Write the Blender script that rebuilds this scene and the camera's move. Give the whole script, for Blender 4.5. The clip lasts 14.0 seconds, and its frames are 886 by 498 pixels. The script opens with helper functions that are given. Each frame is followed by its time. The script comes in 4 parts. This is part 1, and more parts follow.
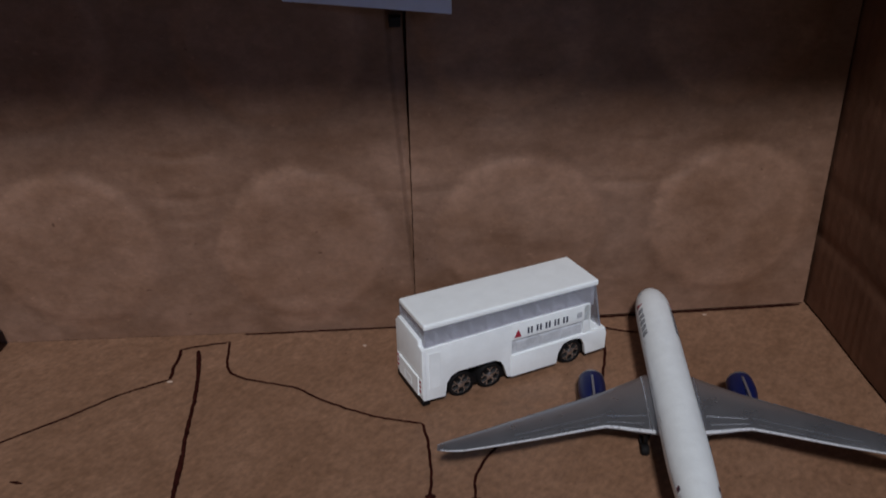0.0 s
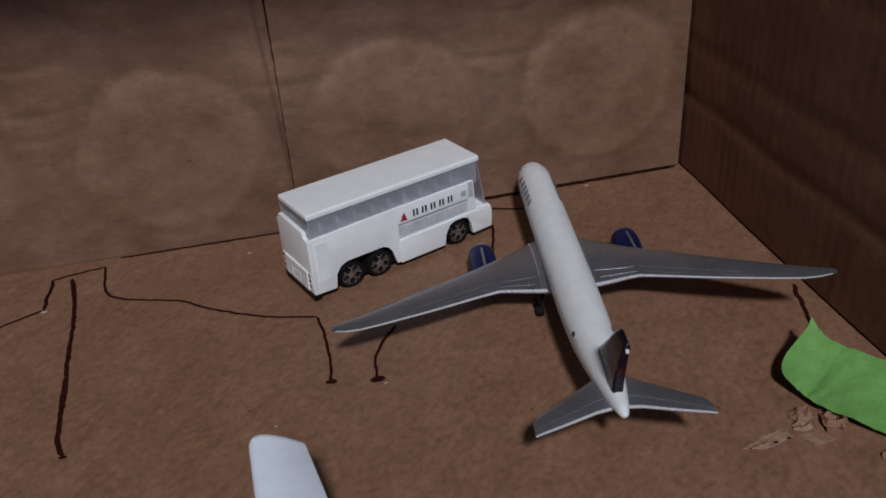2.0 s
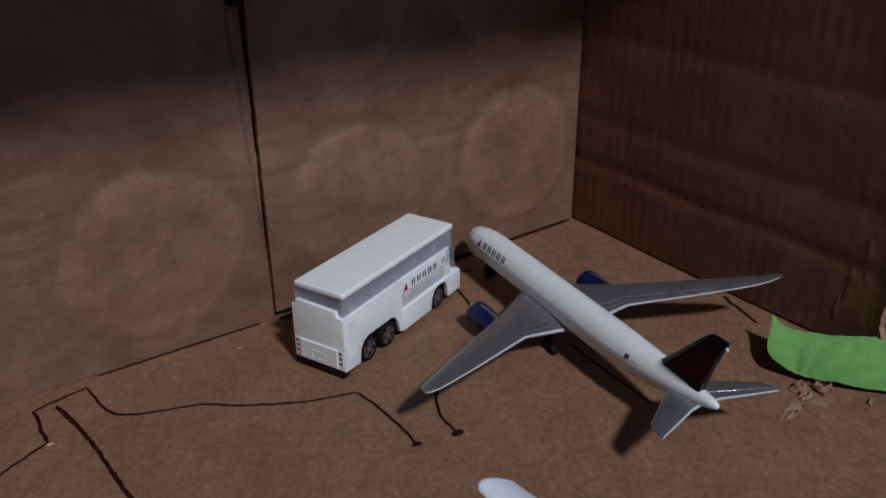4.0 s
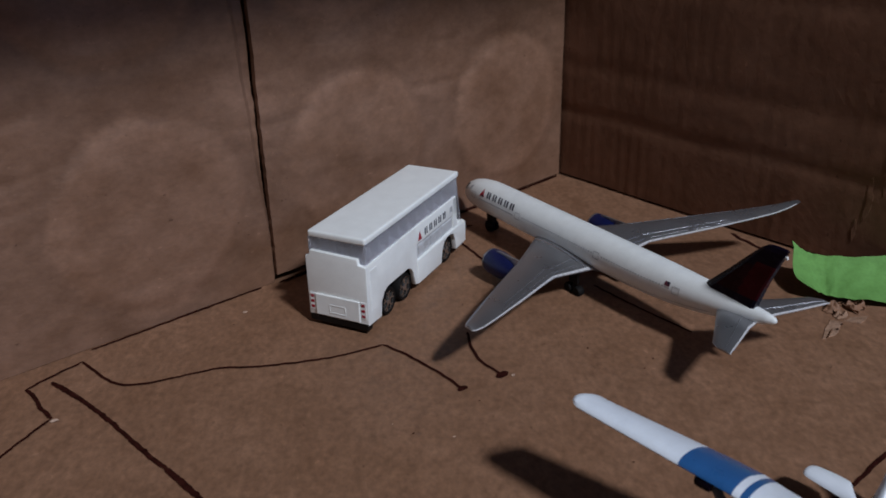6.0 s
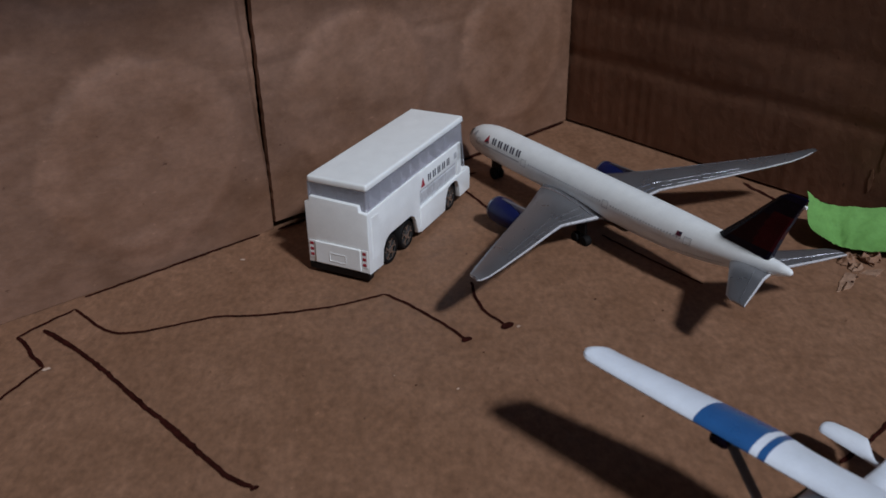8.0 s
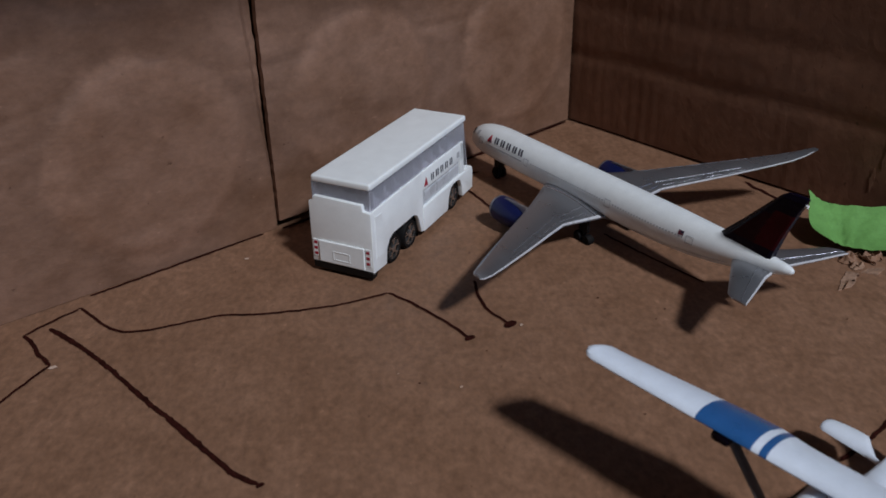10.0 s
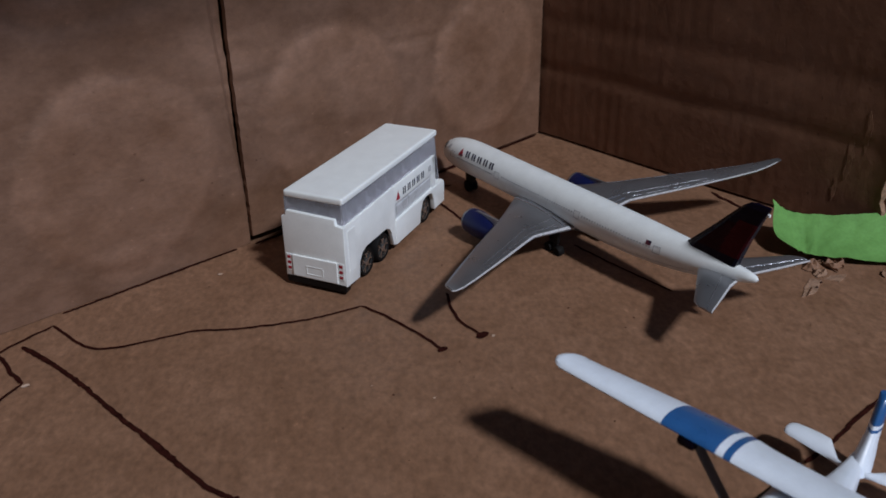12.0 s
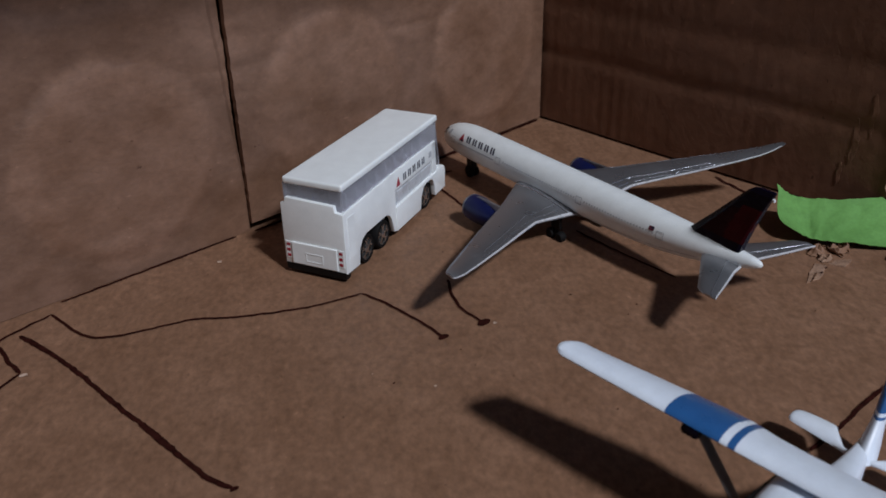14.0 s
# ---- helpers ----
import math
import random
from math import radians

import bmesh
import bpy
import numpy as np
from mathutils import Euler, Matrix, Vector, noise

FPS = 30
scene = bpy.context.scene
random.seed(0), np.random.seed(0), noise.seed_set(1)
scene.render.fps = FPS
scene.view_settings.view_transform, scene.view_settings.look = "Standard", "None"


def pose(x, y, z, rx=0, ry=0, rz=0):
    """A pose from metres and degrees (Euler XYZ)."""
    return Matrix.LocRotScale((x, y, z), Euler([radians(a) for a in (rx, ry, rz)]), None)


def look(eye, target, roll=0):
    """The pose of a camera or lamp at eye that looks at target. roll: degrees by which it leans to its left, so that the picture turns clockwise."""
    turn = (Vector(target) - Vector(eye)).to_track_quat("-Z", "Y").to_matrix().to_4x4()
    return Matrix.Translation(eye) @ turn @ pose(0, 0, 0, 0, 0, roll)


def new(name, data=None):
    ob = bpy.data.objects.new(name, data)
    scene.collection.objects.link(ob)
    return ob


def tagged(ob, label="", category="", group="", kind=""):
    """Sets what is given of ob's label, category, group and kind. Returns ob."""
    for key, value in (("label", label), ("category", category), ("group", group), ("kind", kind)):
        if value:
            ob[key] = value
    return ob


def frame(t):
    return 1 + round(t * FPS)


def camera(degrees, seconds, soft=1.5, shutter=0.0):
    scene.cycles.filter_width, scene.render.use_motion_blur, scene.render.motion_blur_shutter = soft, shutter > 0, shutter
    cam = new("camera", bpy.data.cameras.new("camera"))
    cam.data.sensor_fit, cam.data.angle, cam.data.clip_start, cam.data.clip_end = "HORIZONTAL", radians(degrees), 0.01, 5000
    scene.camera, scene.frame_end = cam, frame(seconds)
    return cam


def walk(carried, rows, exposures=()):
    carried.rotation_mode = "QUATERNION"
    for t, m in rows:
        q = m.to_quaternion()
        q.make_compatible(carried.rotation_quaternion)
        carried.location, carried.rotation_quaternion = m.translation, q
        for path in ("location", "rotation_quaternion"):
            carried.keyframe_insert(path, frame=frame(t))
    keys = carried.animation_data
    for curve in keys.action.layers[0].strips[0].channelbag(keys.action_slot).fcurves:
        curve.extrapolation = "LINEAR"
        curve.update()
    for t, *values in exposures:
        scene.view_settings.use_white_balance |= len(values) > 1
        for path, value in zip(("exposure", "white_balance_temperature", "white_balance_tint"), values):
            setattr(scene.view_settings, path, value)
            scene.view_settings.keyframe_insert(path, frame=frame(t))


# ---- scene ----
cam = camera(54.52, 14.0, soft=1.65, shutter=0.25)
cam.data.dof.use_dof, cam.data.dof.focus_distance, cam.data.dof.aperture_fstop = True, 0.285, 32.0
WALK = [
    (0, look((-0.00709, -0.00846, 0.18752), (0.00055, 0.17016, 0.09789), -1.06)),
    (0.5, look((-0.00241, -0.00710, 0.17281), (0.00546, 0.16629, 0.07343), -1.31)),
    (1, look((0.00363, -0.00034, 0.16436), (0.02113, 0.16773, 0.05738), -2.31)),
    (1.5, look((-0.01024, 0.01237, 0.16991), (0.02672, 0.17930, 0.06615), -3.33)),
    (2, look((-0.00421, -0.01424, 0.16552), (0.02634, 0.15530, 0.06393), -3.94)),
    (2.5, look((-0.02396, -0.01799, 0.16515), (0.01334, 0.15124, 0.06530), -4.00)),
    (2.7, look((-0.04116, -0.01245, 0.17290), (0.00976, 0.15414, 0.07462), -5.08)),
    (4.8, look((-0.14753, 0.01346, 0.17034), (-0.02873, 0.15842, 0.10055), -0.78)),
    (5, look((-0.15183, 0.01649, 0.16031), (-0.03055, 0.16110, 0.09414), -1.79)),
    (5.5, look((-0.15417, 0.03218, 0.14554), (-0.04367, 0.17772, 0.06424), -2.40)),
    (6, look((-0.14877, 0.03616, 0.14306), (-0.02886, 0.17328, 0.06049), -1.27)),
    (6.5, look((-0.14525, 0.04019, 0.14015), (-0.02708, 0.17457, 0.05082), -1.22)),
    (7, look((-0.14416, 0.04363, 0.13815), (-0.02807, 0.17650, 0.04398), -0.98)),
    (7.5, look((-0.14365, 0.04382, 0.13797), (-0.02768, 0.17695, 0.04401), -0.97)),
    (8, look((-0.14458, 0.04300, 0.13833), (-0.02811, 0.17641, 0.04539), -0.84)),
    (10.5, look((-0.14631, 0.04197, 0.13953), (-0.03025, 0.17552, 0.04628), -0.93)),
    (11, look((-0.14717, 0.04070, 0.14024), (-0.02926, 0.17390, 0.04883), -0.81)),
    (11.5, look((-0.14758, 0.03971, 0.14090), (-0.02652, 0.17113, 0.05105), -0.60)),
    (12, look((-0.14683, 0.03926, 0.14054), (-0.02567, 0.17009, 0.04995), -0.85)),
    (12.5, look((-0.14532, 0.03992, 0.14026), (-0.02486, 0.17046, 0.04835), -1.11)),
    (13, look((-0.14528, 0.03974, 0.14049), (-0.02519, 0.17017, 0.04792), -1.18)),
    (13.5, look((-0.14492, 0.04055, 0.13980), (-0.02516, 0.17071, 0.04645), -1.20)),
    (14, look((-0.14477, 0.04079, 0.13947), (-0.02506, 0.17091, 0.04599), -1.18)),
]
walk(cam, WALK, exposures=[(0.0, -0.1, 6650, 9), (1.0, -0.1, 6720, 10), (1.5, -0.2, 6720, 10), (2.0, -0.12, 6720, 10), (2.5, -0.1, 6720, 10), (5.0, -0.14, 6300, 8), (6.0, -0.02, 6420, 8), (14.0, 0.02, 6420, 8)])

# ---- light ----
world = bpy.data.worlds.new("room_air")
scene.world = world
world.use_nodes = True
world.node_tree.nodes["Background"].inputs["Color"].default_value = (0.55, 0.62, 0.8, 1)
world.node_tree.nodes["Background"].inputs["Strength"].default_value = 0.01


def lamp(name, shape, eye, target, size, power, colour, size_y=None):
    data = bpy.data.lights.new(name, "AREA")
    data.shape, data.size, data.energy, data.color = shape, size, power, colour
    if size_y:
        data.size_y = size_y
    ob = new(name, data)
    ob.matrix_world = look(eye, target)
    return ob


# the ceiling lamp of the room, and the daylight in its window
lamp("room_lamp", "DISK", (-0.12, -1.75, 2.12), (0.0, 0.2, 0.0), 0.29, 63.0, (0.86, 0.9, 1.0))
lamp("window_daylight", "RECTANGLE", (0.95, -2.2, 1.15), (-0.1, 0.25, 0.1), 1.3, 6.0, (0.20, 0.43, 1.0), 1.0)


# ---- materials ----
def material(name):
    m = bpy.data.materials.new(name)
    m.use_nodes = True
    t = m.node_tree
    return m, t.nodes, t.links, t.nodes["Principled BSDF"]


def noise_node(nodes, links, vector, scale, detail=4.0, rough=0.55):
    n = nodes.new("ShaderNodeTexNoise")
    n.inputs["Scale"].default_value, n.inputs["Detail"].default_value, n.inputs["Roughness"].default_value = scale, detail, rough
    links.new(vector, n.inputs["Vector"])
    return n


def ramp_node(nodes, links, value, stops):
    r = nodes.new("ShaderNodeValToRGB")
    while len(r.color_ramp.elements) < len(stops):
        r.color_ramp.elements.new(0.5)
    for e, (at, c) in zip(r.color_ramp.elements, stops):
        e.position, e.color = at, (*c, 1)
    links.new(value, r.inputs["Fac"])
    return r


def mix_node(nodes, links, kind, fac, a, b):
    m = nodes.new("ShaderNodeMix")
    m.data_type, m.blend_type = "RGBA", kind
    if isinstance(fac, float):
        m.inputs[0].default_value = fac
    else:
        links.new(fac, m.inputs[0])
    for socket, v in ((m.inputs[6], a), (m.inputs[7], b)):
        if isinstance(v, tuple):
            socket.default_value = (*v, 1)
        else:
            links.new(v, socket)
    return m.outputs[2]


def grey(v):
    return (v, v, v)


def cardboard(name, base, stretch=(1, 1, 1), blotch=0.28, shift=0.0, corrugate=0.0, rough=0.62, wrinkle=0.5, rings=(), grain=1.0, fibres=(0.75, 1.25, 1.25), mottle=0.08, turn=0.0):
    """Kraft board: cloudy blotches, long fibres, dark and pale flecks, fine relief."""
    m, nodes, links, p = material(name)
    tex = nodes.new("ShaderNodeTexCoord")
    grainwise = nodes.new("ShaderNodeMapping")
    grainwise.inputs["Rotation"].default_value = (0, 0, radians(turn))
    links.new(tex.outputs["Object"], grainwise.inputs["Vector"])
    raw = grainwise.outputs["Vector"]
    mp = nodes.new("ShaderNodeMapping")
    mp.inputs["Location"].default_value, mp.inputs["Scale"].default_value = (shift, shift * 0.7, shift * 1.3), stretch
    links.new(raw, mp.inputs["Vector"])
    v = mp.outputs["Vector"]
    cloud = noise_node(nodes, links, v, 38, 5, 0.6)
    cloud2 = noise_node(nodes, links, v, 130, 4, 0.6)
    fibre_map = nodes.new("ShaderNodeMapping")
    fibre_map.inputs["Scale"].default_value = fibres
    links.new(raw, fibre_map.inputs["Vector"])
    fibre = noise_node(nodes, links, fibre_map.outputs["Vector"], 560, 4, 0.65)
    fleck = noise_node(nodes, links, fibre_map.outputs["Vector"], 420, 2, 0.5)
    c = mix_node(nodes, links, "MULTIPLY", 1.0, base, ramp_node(nodes, links, cloud.outputs["Fac"], [(0.3, (1 - blotch * 0.8, 1 - blotch, 1 - blotch * 1.25)), (0.55, grey(1.0)), (0.75, (1 + blotch * 0.55, 1 + blotch * 0.7, 1 + blotch * 0.9))]).outputs["Color"])
    c = mix_node(nodes, links, "MULTIPLY", 1.0, c, ramp_node(nodes, links, cloud2.outputs["Fac"], [(0.32, grey(0.89)), (0.68, grey(1.09))]).outputs["Color"])
    c = mix_node(nodes, links, "MULTIPLY", 1.0, c, ramp_node(nodes, links, fibre.outputs["Fac"], [(0.32, grey(1 - 0.28 * grain)), (0.68, grey(1 + 0.28 * grain))]).outputs["Color"])
    c = mix_node(nodes, links, "MULTIPLY", 1.0, c, ramp_node(nodes, links, fleck.outputs["Fac"], [(0.2, (0.5, 0.46, 0.44)), (0.27, grey(1.0)), (0.7, grey(1.0)), (0.78, (1.3, 1.32, 1.35))]).outputs["Color"])
    # clumps of pulp, a few millimetres across
    pulp = noise_node(nodes, links, v, 290, 2, 0.45)
    c = mix_node(nodes, links, "MULTIPLY", 1.0, c, ramp_node(nodes, links, pulp.outputs["Fac"], [(0.3, (1 - mottle, 1 - mottle * 1.1, 1 - mottle * 1.2)), (0.5, grey(1.0)), (0.7, (1 + mottle, 1 + mottle * 1.05, 1 + mottle * 1.1))]).outputs["Color"])
    for cx, cz in rings:
        # the board is burnished paler where a can stood against it
        far = nodes.new("ShaderNodeVectorMath")
        far.operation = "DISTANCE"
        flat = nodes.new("ShaderNodeVectorMath")
        flat.operation = "MULTIPLY"
        flat.inputs[1].default_value = (1, 0, 1)
        links.new(raw, flat.inputs[0])
        wob = nodes.new("ShaderNodeMix")
        wob.data_type, wob.blend_type = "RGBA", "LINEAR_LIGHT"
        wob.inputs[0].default_value = 0.006
        links.new(flat.outputs[0], wob.inputs[6])
        links.new(cloud2.outputs["Color"], wob.inputs[7])
        links.new(wob.outputs[2], far.inputs[0])
        far.inputs[1].default_value = (cx, 0, cz)
        band = ramp_node(nodes, links, far.outputs["Value"], [(0.022, grey(1.04)), (0.0305, grey(1.11)), (0.0348, grey(0.88)), (0.043, grey(0.95)), (0.054, grey(1.0))])
        c = mix_node(nodes, links, "MULTIPLY", 1.0, c, band.outputs["Color"])
    links.new(c, p.inputs["Base Color"])
    p.inputs["Specular IOR Level"].default_value = 0.35
    links.new(ramp_node(nodes, links, cloud2.outputs["Fac"], [(0.3, grey(rough - 0.1)), (0.7, grey(rough + 0.12))]).outputs["Color"], p.inputs["Roughness"])
    b1, b2 = nodes.new("ShaderNodeBump"), nodes.new("ShaderNodeBump")
    b1.inputs["Strength"].default_value, b1.inputs["Distance"].default_value = wrinkle, 0.0012
    links.new(cloud2.outputs["Fac"], b1.inputs["Height"])
    b2.inputs["Strength"].default_value, b2.inputs["Distance"].default_value = 0.35, 0.00025
    links.new(fibre.outputs["Fac"], b2.inputs["Height"])
    links.new(b1.outputs["Normal"], b2.inputs["Normal"])
    last = b2
    if corrugate:
        w = nodes.new("ShaderNodeTexWave")
        w.wave_type, w.bands_direction = "BANDS", "Y"
        w.inputs["Scale"].default_value, w.inputs["Distortion"].default_value, w.inputs["Detail"].default_value = 48, 1.2, 2
        links.new(raw, w.inputs["Vector"])
        b3 = nodes.new("ShaderNodeBump")
        b3.inputs["Strength"].default_value, b3.inputs["Distance"].default_value = corrugate, 0.0006
        links.new(w.outputs["Fac"], b3.inputs["Height"])
        links.new(b2.outputs["Normal"], b3.inputs["Normal"])
        last = b3
    links.new(last.outputs["Normal"], p.inputs["Normal"])
    return m


def coat(name, colour, rough=0.35, metal=0.0, vary=0.06, scale=220, bump=0.06, clear=0.0, spec=0.5):
    """Paint, plastic, ink or metal with a faint unevenness and wear at two scales."""
    m, nodes, links, p = material(name)
    tex = nodes.new("ShaderNodeTexCoord")
    a = noise_node(nodes, links, tex.outputs["Object"], scale, 4)
    f = noise_node(nodes, links, tex.outputs["Object"], scale * 7, 3)
    c = mix_node(nodes, links, "MULTIPLY", 1.0, colour, ramp_node(nodes, links, a.outputs["Fac"], [(0.3, grey(1 - vary)), (0.7, grey(1 + vary * 0.5))]).outputs["Color"])
    c = mix_node(nodes, links, "MULTIPLY", 1.0, c, ramp_node(nodes, links, f.outputs["Fac"], [(0.3, grey(1 - vary * 0.6)), (0.7, grey(1 + vary * 0.3))]).outputs["Color"])
    links.new(c, p.inputs["Base Color"])
    links.new(ramp_node(nodes, links, a.outputs["Fac"], [(0.3, grey(max(rough - 0.06, 0.02))), (0.7, grey(rough + 0.08))]).outputs["Color"], p.inputs["Roughness"])
    p.inputs["Metallic"].default_value, p.inputs["Coat Weight"].default_value, p.inputs["Specular IOR Level"].default_value = metal, clear, spec
    p.inputs["Coat Roughness"].default_value = 0.12
    b = nodes.new("ShaderNodeBump")
    b.inputs["Strength"].default_value, b.inputs["Distance"].default_value = bump, 0.0003
    links.new(f.outputs["Fac"], b.inputs["Height"])
    links.new(b.outputs["Normal"], p.inputs["Normal"])
    return m


def clear_plastic(name):
    m, nodes, links, p = material(name)
    tex = nodes.new("ShaderNodeTexCoord")
    a = noise_node(nodes, links, tex.outputs["Object"], 300, 3)
    p.inputs["Base Color"].default_value = (0.52, 0.52, 0.56, 1)
    p.inputs["Transmission Weight"].default_value, p.inputs["IOR"].default_value = 0.7, 1.25
    links.new(ramp_node(nodes, links, a.outputs["Fac"], [(0.3, grey(0.12)), (0.7, grey(0.22))]).outputs["Color"], p.inputs["Roughness"])
    return m


CANS = [(-0.2255, 0.039), (-0.1367, 0.039), (-0.0475, 0.038), (0.0364, 0.040), (0.1215, 0.041)]
CANS += [(cx - 0.006, cz + 0.083) for cx, cz in CANS]
KRAFT = (0.236, 0.1242, 0.0725)
M_FLOOR = cardboard("kraft_floor", KRAFT, (0.9, 1.05, 1), 0.12, 0.3, rough=0.56, wrinkle=0.24, grain=0.68, fibres=(0.72, 1.0, 1), mottle=0.09, turn=-52)
M_WALL = cardboard("kraft_wall", (0.219, 0.119, 0.0765), (0.9, 1, 1.15), 0.27, 2.1, grain=0.3, mottle=0.045, rough=0.58, wrinkle=0.25, rings=CANS)
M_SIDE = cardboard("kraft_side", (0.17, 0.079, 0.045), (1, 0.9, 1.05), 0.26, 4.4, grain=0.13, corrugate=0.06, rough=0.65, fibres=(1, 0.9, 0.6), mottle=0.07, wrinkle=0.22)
M_SCUFF = cardboard("scuffed_side", (0.188, 0.092, 0.053), (1, 1.2, 0.6), 0.3, 5.2, grain=0.4, rough=0.8)
M_TORN = cardboard("torn_kraft", (0.30, 0.178, 0.115), (1, 1, 1), 0.3, 6.0, rough=0.85, wrinkle=1.0)
M_CHIP = cardboard("bare_pulp", (0.5, 0.35, 0.26), (1, 1, 1), 0.2, 3.0, rough=0.85, wrinkle=0.8)
M_INK = coat("marker_ink", (0.036, 0.0085, 0.006), 0.92, vary=0.5, scale=300, spec=0.04)
M_PAPER = coat("white_paper", (0.68, 0.74, 0.88), 0.75, vary=0.05, scale=60, spec=0.2)
M_PAPER_INK = coat("pen_ink", (0.012, 0.014, 0.03), 0.5, vary=0.3)
M_GREEN = coat("green_tape_paper", (0.165, 0.37, 0.095), 0.6, vary=0.16, scale=120, bump=0.25, spec=0.3)
M_WHITE = coat("white_plastic", (0.86, 0.88, 0.87), 0.38, vary=0.05)
M_BUS = coat("white_bus_paint", (0.90, 0.92, 0.905), 0.45, vary=0.04, clear=0.05)
M_SILVER = coat("silver_paint", (0.39, 0.395, 0.42), 0.3, metal=0.82, vary=0.035, scale=130, bump=0.025)
# paler than the wing silver: the edge's bright glint is put into the colour
M_EDGE = coat("bright_edge_glint", (0.87, 0.88, 0.91), 0.28, metal=0.35, vary=0.05, bump=0.02)
M_FLAP = coat("silver_ridge", (0.47, 0.48, 0.51), 0.22, metal=0.82, vary=0.05, bump=0.02)
M_PANEL = coat("grey_panel_print", (0.6, 0.61, 0.63), 0.3, vary=0.16, scale=160)
M_PRINT = coat("pale_grey_print", (0.5, 0.51, 0.53), 0.45, vary=0.15)
M_NAVY = coat("navy_paint", (0.007, 0.011, 0.062), 0.36, vary=0.15, clear=0.0, spec=0.25)
M_TAILNAVY = coat("dark_navy_paint", (0.006, 0.004, 0.014), 0.24, vary=0.2, spec=0.1)
M_TAILRED = coat("dark_red_paint", (0.06, 0.002, 0.006), 0.24, vary=0.3, scale=120, spec=0.1)
M_TAILDARK = coat("dark_maroon_paint", (0.022, 0.002, 0.006), 0.24, vary=0.3, scale=120, spec=0.1)
M_RED = coat("red_print", (0.36, 0.015, 0.035), 0.4, vary=0.1)
M_DARKPRINT = coat("navy_print", (0.012, 0.014, 0.04), 0.4, vary=0.1)
M_BLACK = coat("black_plastic", (0.007, 0.006, 0.006), 0.45, vary=0.2, spec=0.2)
M_TYRE = coat("black_rubber", (0.008, 0.007, 0.007), 0.7, vary=0.2, spec=0.15)
M_RIM = coat("grey_plated_rim", (0.50, 0.47, 0.45), 0.2, metal=0.9, vary=0.08, bump=0.0)
M_GLASS = clear_plastic("clear_window_plastic")
M_INNER = coat("grey_interior_plastic", (0.3, 0.3, 0.32), 0.5, vary=0.05)
M_BLUE = coat("blue_paint", (0.026, 0.11, 0.3), 0.3, vary=0.08, clear=0.2)
M_PLANE = coat("cool_white_plastic", (0.8, 0.85, 0.93), 0.36, vary=0.05)
M_FLAG = coat("dark_red_print", (0.12, 0.02, 0.04), 0.4, vary=0.1)
M_MAROON = coat("dark_maroon_plastic", (0.035, 0.01, 0.008), 0.4, vary=0.2)
M_STRUT = coat("grey_strut_plastic", (0.24, 0.215, 0.21), 0.5, vary=0.15)
M_ROOM = coat("room_wall_paint", (0.09, 0.09, 0.095), 0.9, vary=0.05, scale=3)
M_CARPET = coat("room_floor", (0.065, 0.06, 0.056), 0.9, vary=0.2, scale=30)


# ---- mesh helpers ----
def finish(name, bm, mat, parent=None, label="", smooth=None):
    mesh = bpy.data.meshes.new(name)
    bmesh.ops.recalc_face_normals(bm, faces=bm.faces)
    bm.to_mesh(mesh)
    bm.free()
    mesh.materials.append(mat)
    if smooth is not None:
        for f in mesh.polygons:
            f.use_smooth = True
        mesh.set_sharp_from_angle(angle=radians(smooth))
    ob = new(name, mesh)
    if parent:
        ob.parent = parent
    if label:
        ob["label"] = label
    return ob


def part(name, bm, mat, parent, label="", smooth=None):
    return finish(name, bm, mat, parent, label, smooth)


def empty(name, m):
    ob = new(name)
    ob.empty_display_size = 0.01
    ob.matrix_world = m
    return ob


def box_bm(x0, x1, y0, y1, z0, z1, bevel=0.0, bm=None, segments=2):
    own = bm or bmesh.new()
    r = bmesh.ops.create_cube(own, size=1.0)
    for v in r["verts"]:
        v.co = Vector((x0 if v.co.x < 0 else x1, y0 if v.co.y < 0 else y1, z0 if v.co.z < 0 else z1))
    if bevel:
        edges = list({e for v in r["verts"] for e in v.link_edges})
        bmesh.ops.bevel(own, geom=edges, offset=bevel, segments=segments, affect="EDGES", profile=0.6)
    return own


def loft(rings, bm=None, cap=True, closed=True):
    """A skin over rings of equally many points."""
    own = bm or bmesh.new()
    rows = [[own.verts.new(p) for p in ring] for ring in rings]
    n = len(rows[0])
    for a, b in zip(rows, rows[1:]):
        for i in range(n if closed else n - 1):
            own.faces.new((a[i], a[(i + 1) % n], b[(i + 1) % n], b[i]))
    if cap:
        own.faces.new(rows[0][::-1])
        own.faces.new(rows[-1])
    return own


def prism(outline, axis, lo, hi, bevel=0.0):
    """An outline in the two other axes, drawn out along axis from lo to hi."""
    bm = bmesh.new()
    place = {"x": lambda a, b, c: (c, a, b), "y": lambda a, b, c: (a, c, b), "z": lambda a, b, c: (a, b, c)}[axis]
    low = [bm.verts.new(place(a, b, lo)) for a, b in outline]
    high = [bm.verts.new(place(a, b, hi)) for a, b in outline]
    n = len(outline)
    bm.faces.new(low[::-1])
    bm.faces.new(high)
    for i in range(n):
        bm.faces.new((low[i], low[(i + 1) % n], high[(i + 1) % n], high[i]))
    bmesh.ops.recalc_face_normals(bm, faces=bm.faces)
    if bevel:
        bmesh.ops.bevel(bm, geom=list(bm.edges), offset=bevel, segments=2, affect="EDGES", profile=0.6)
    return bm


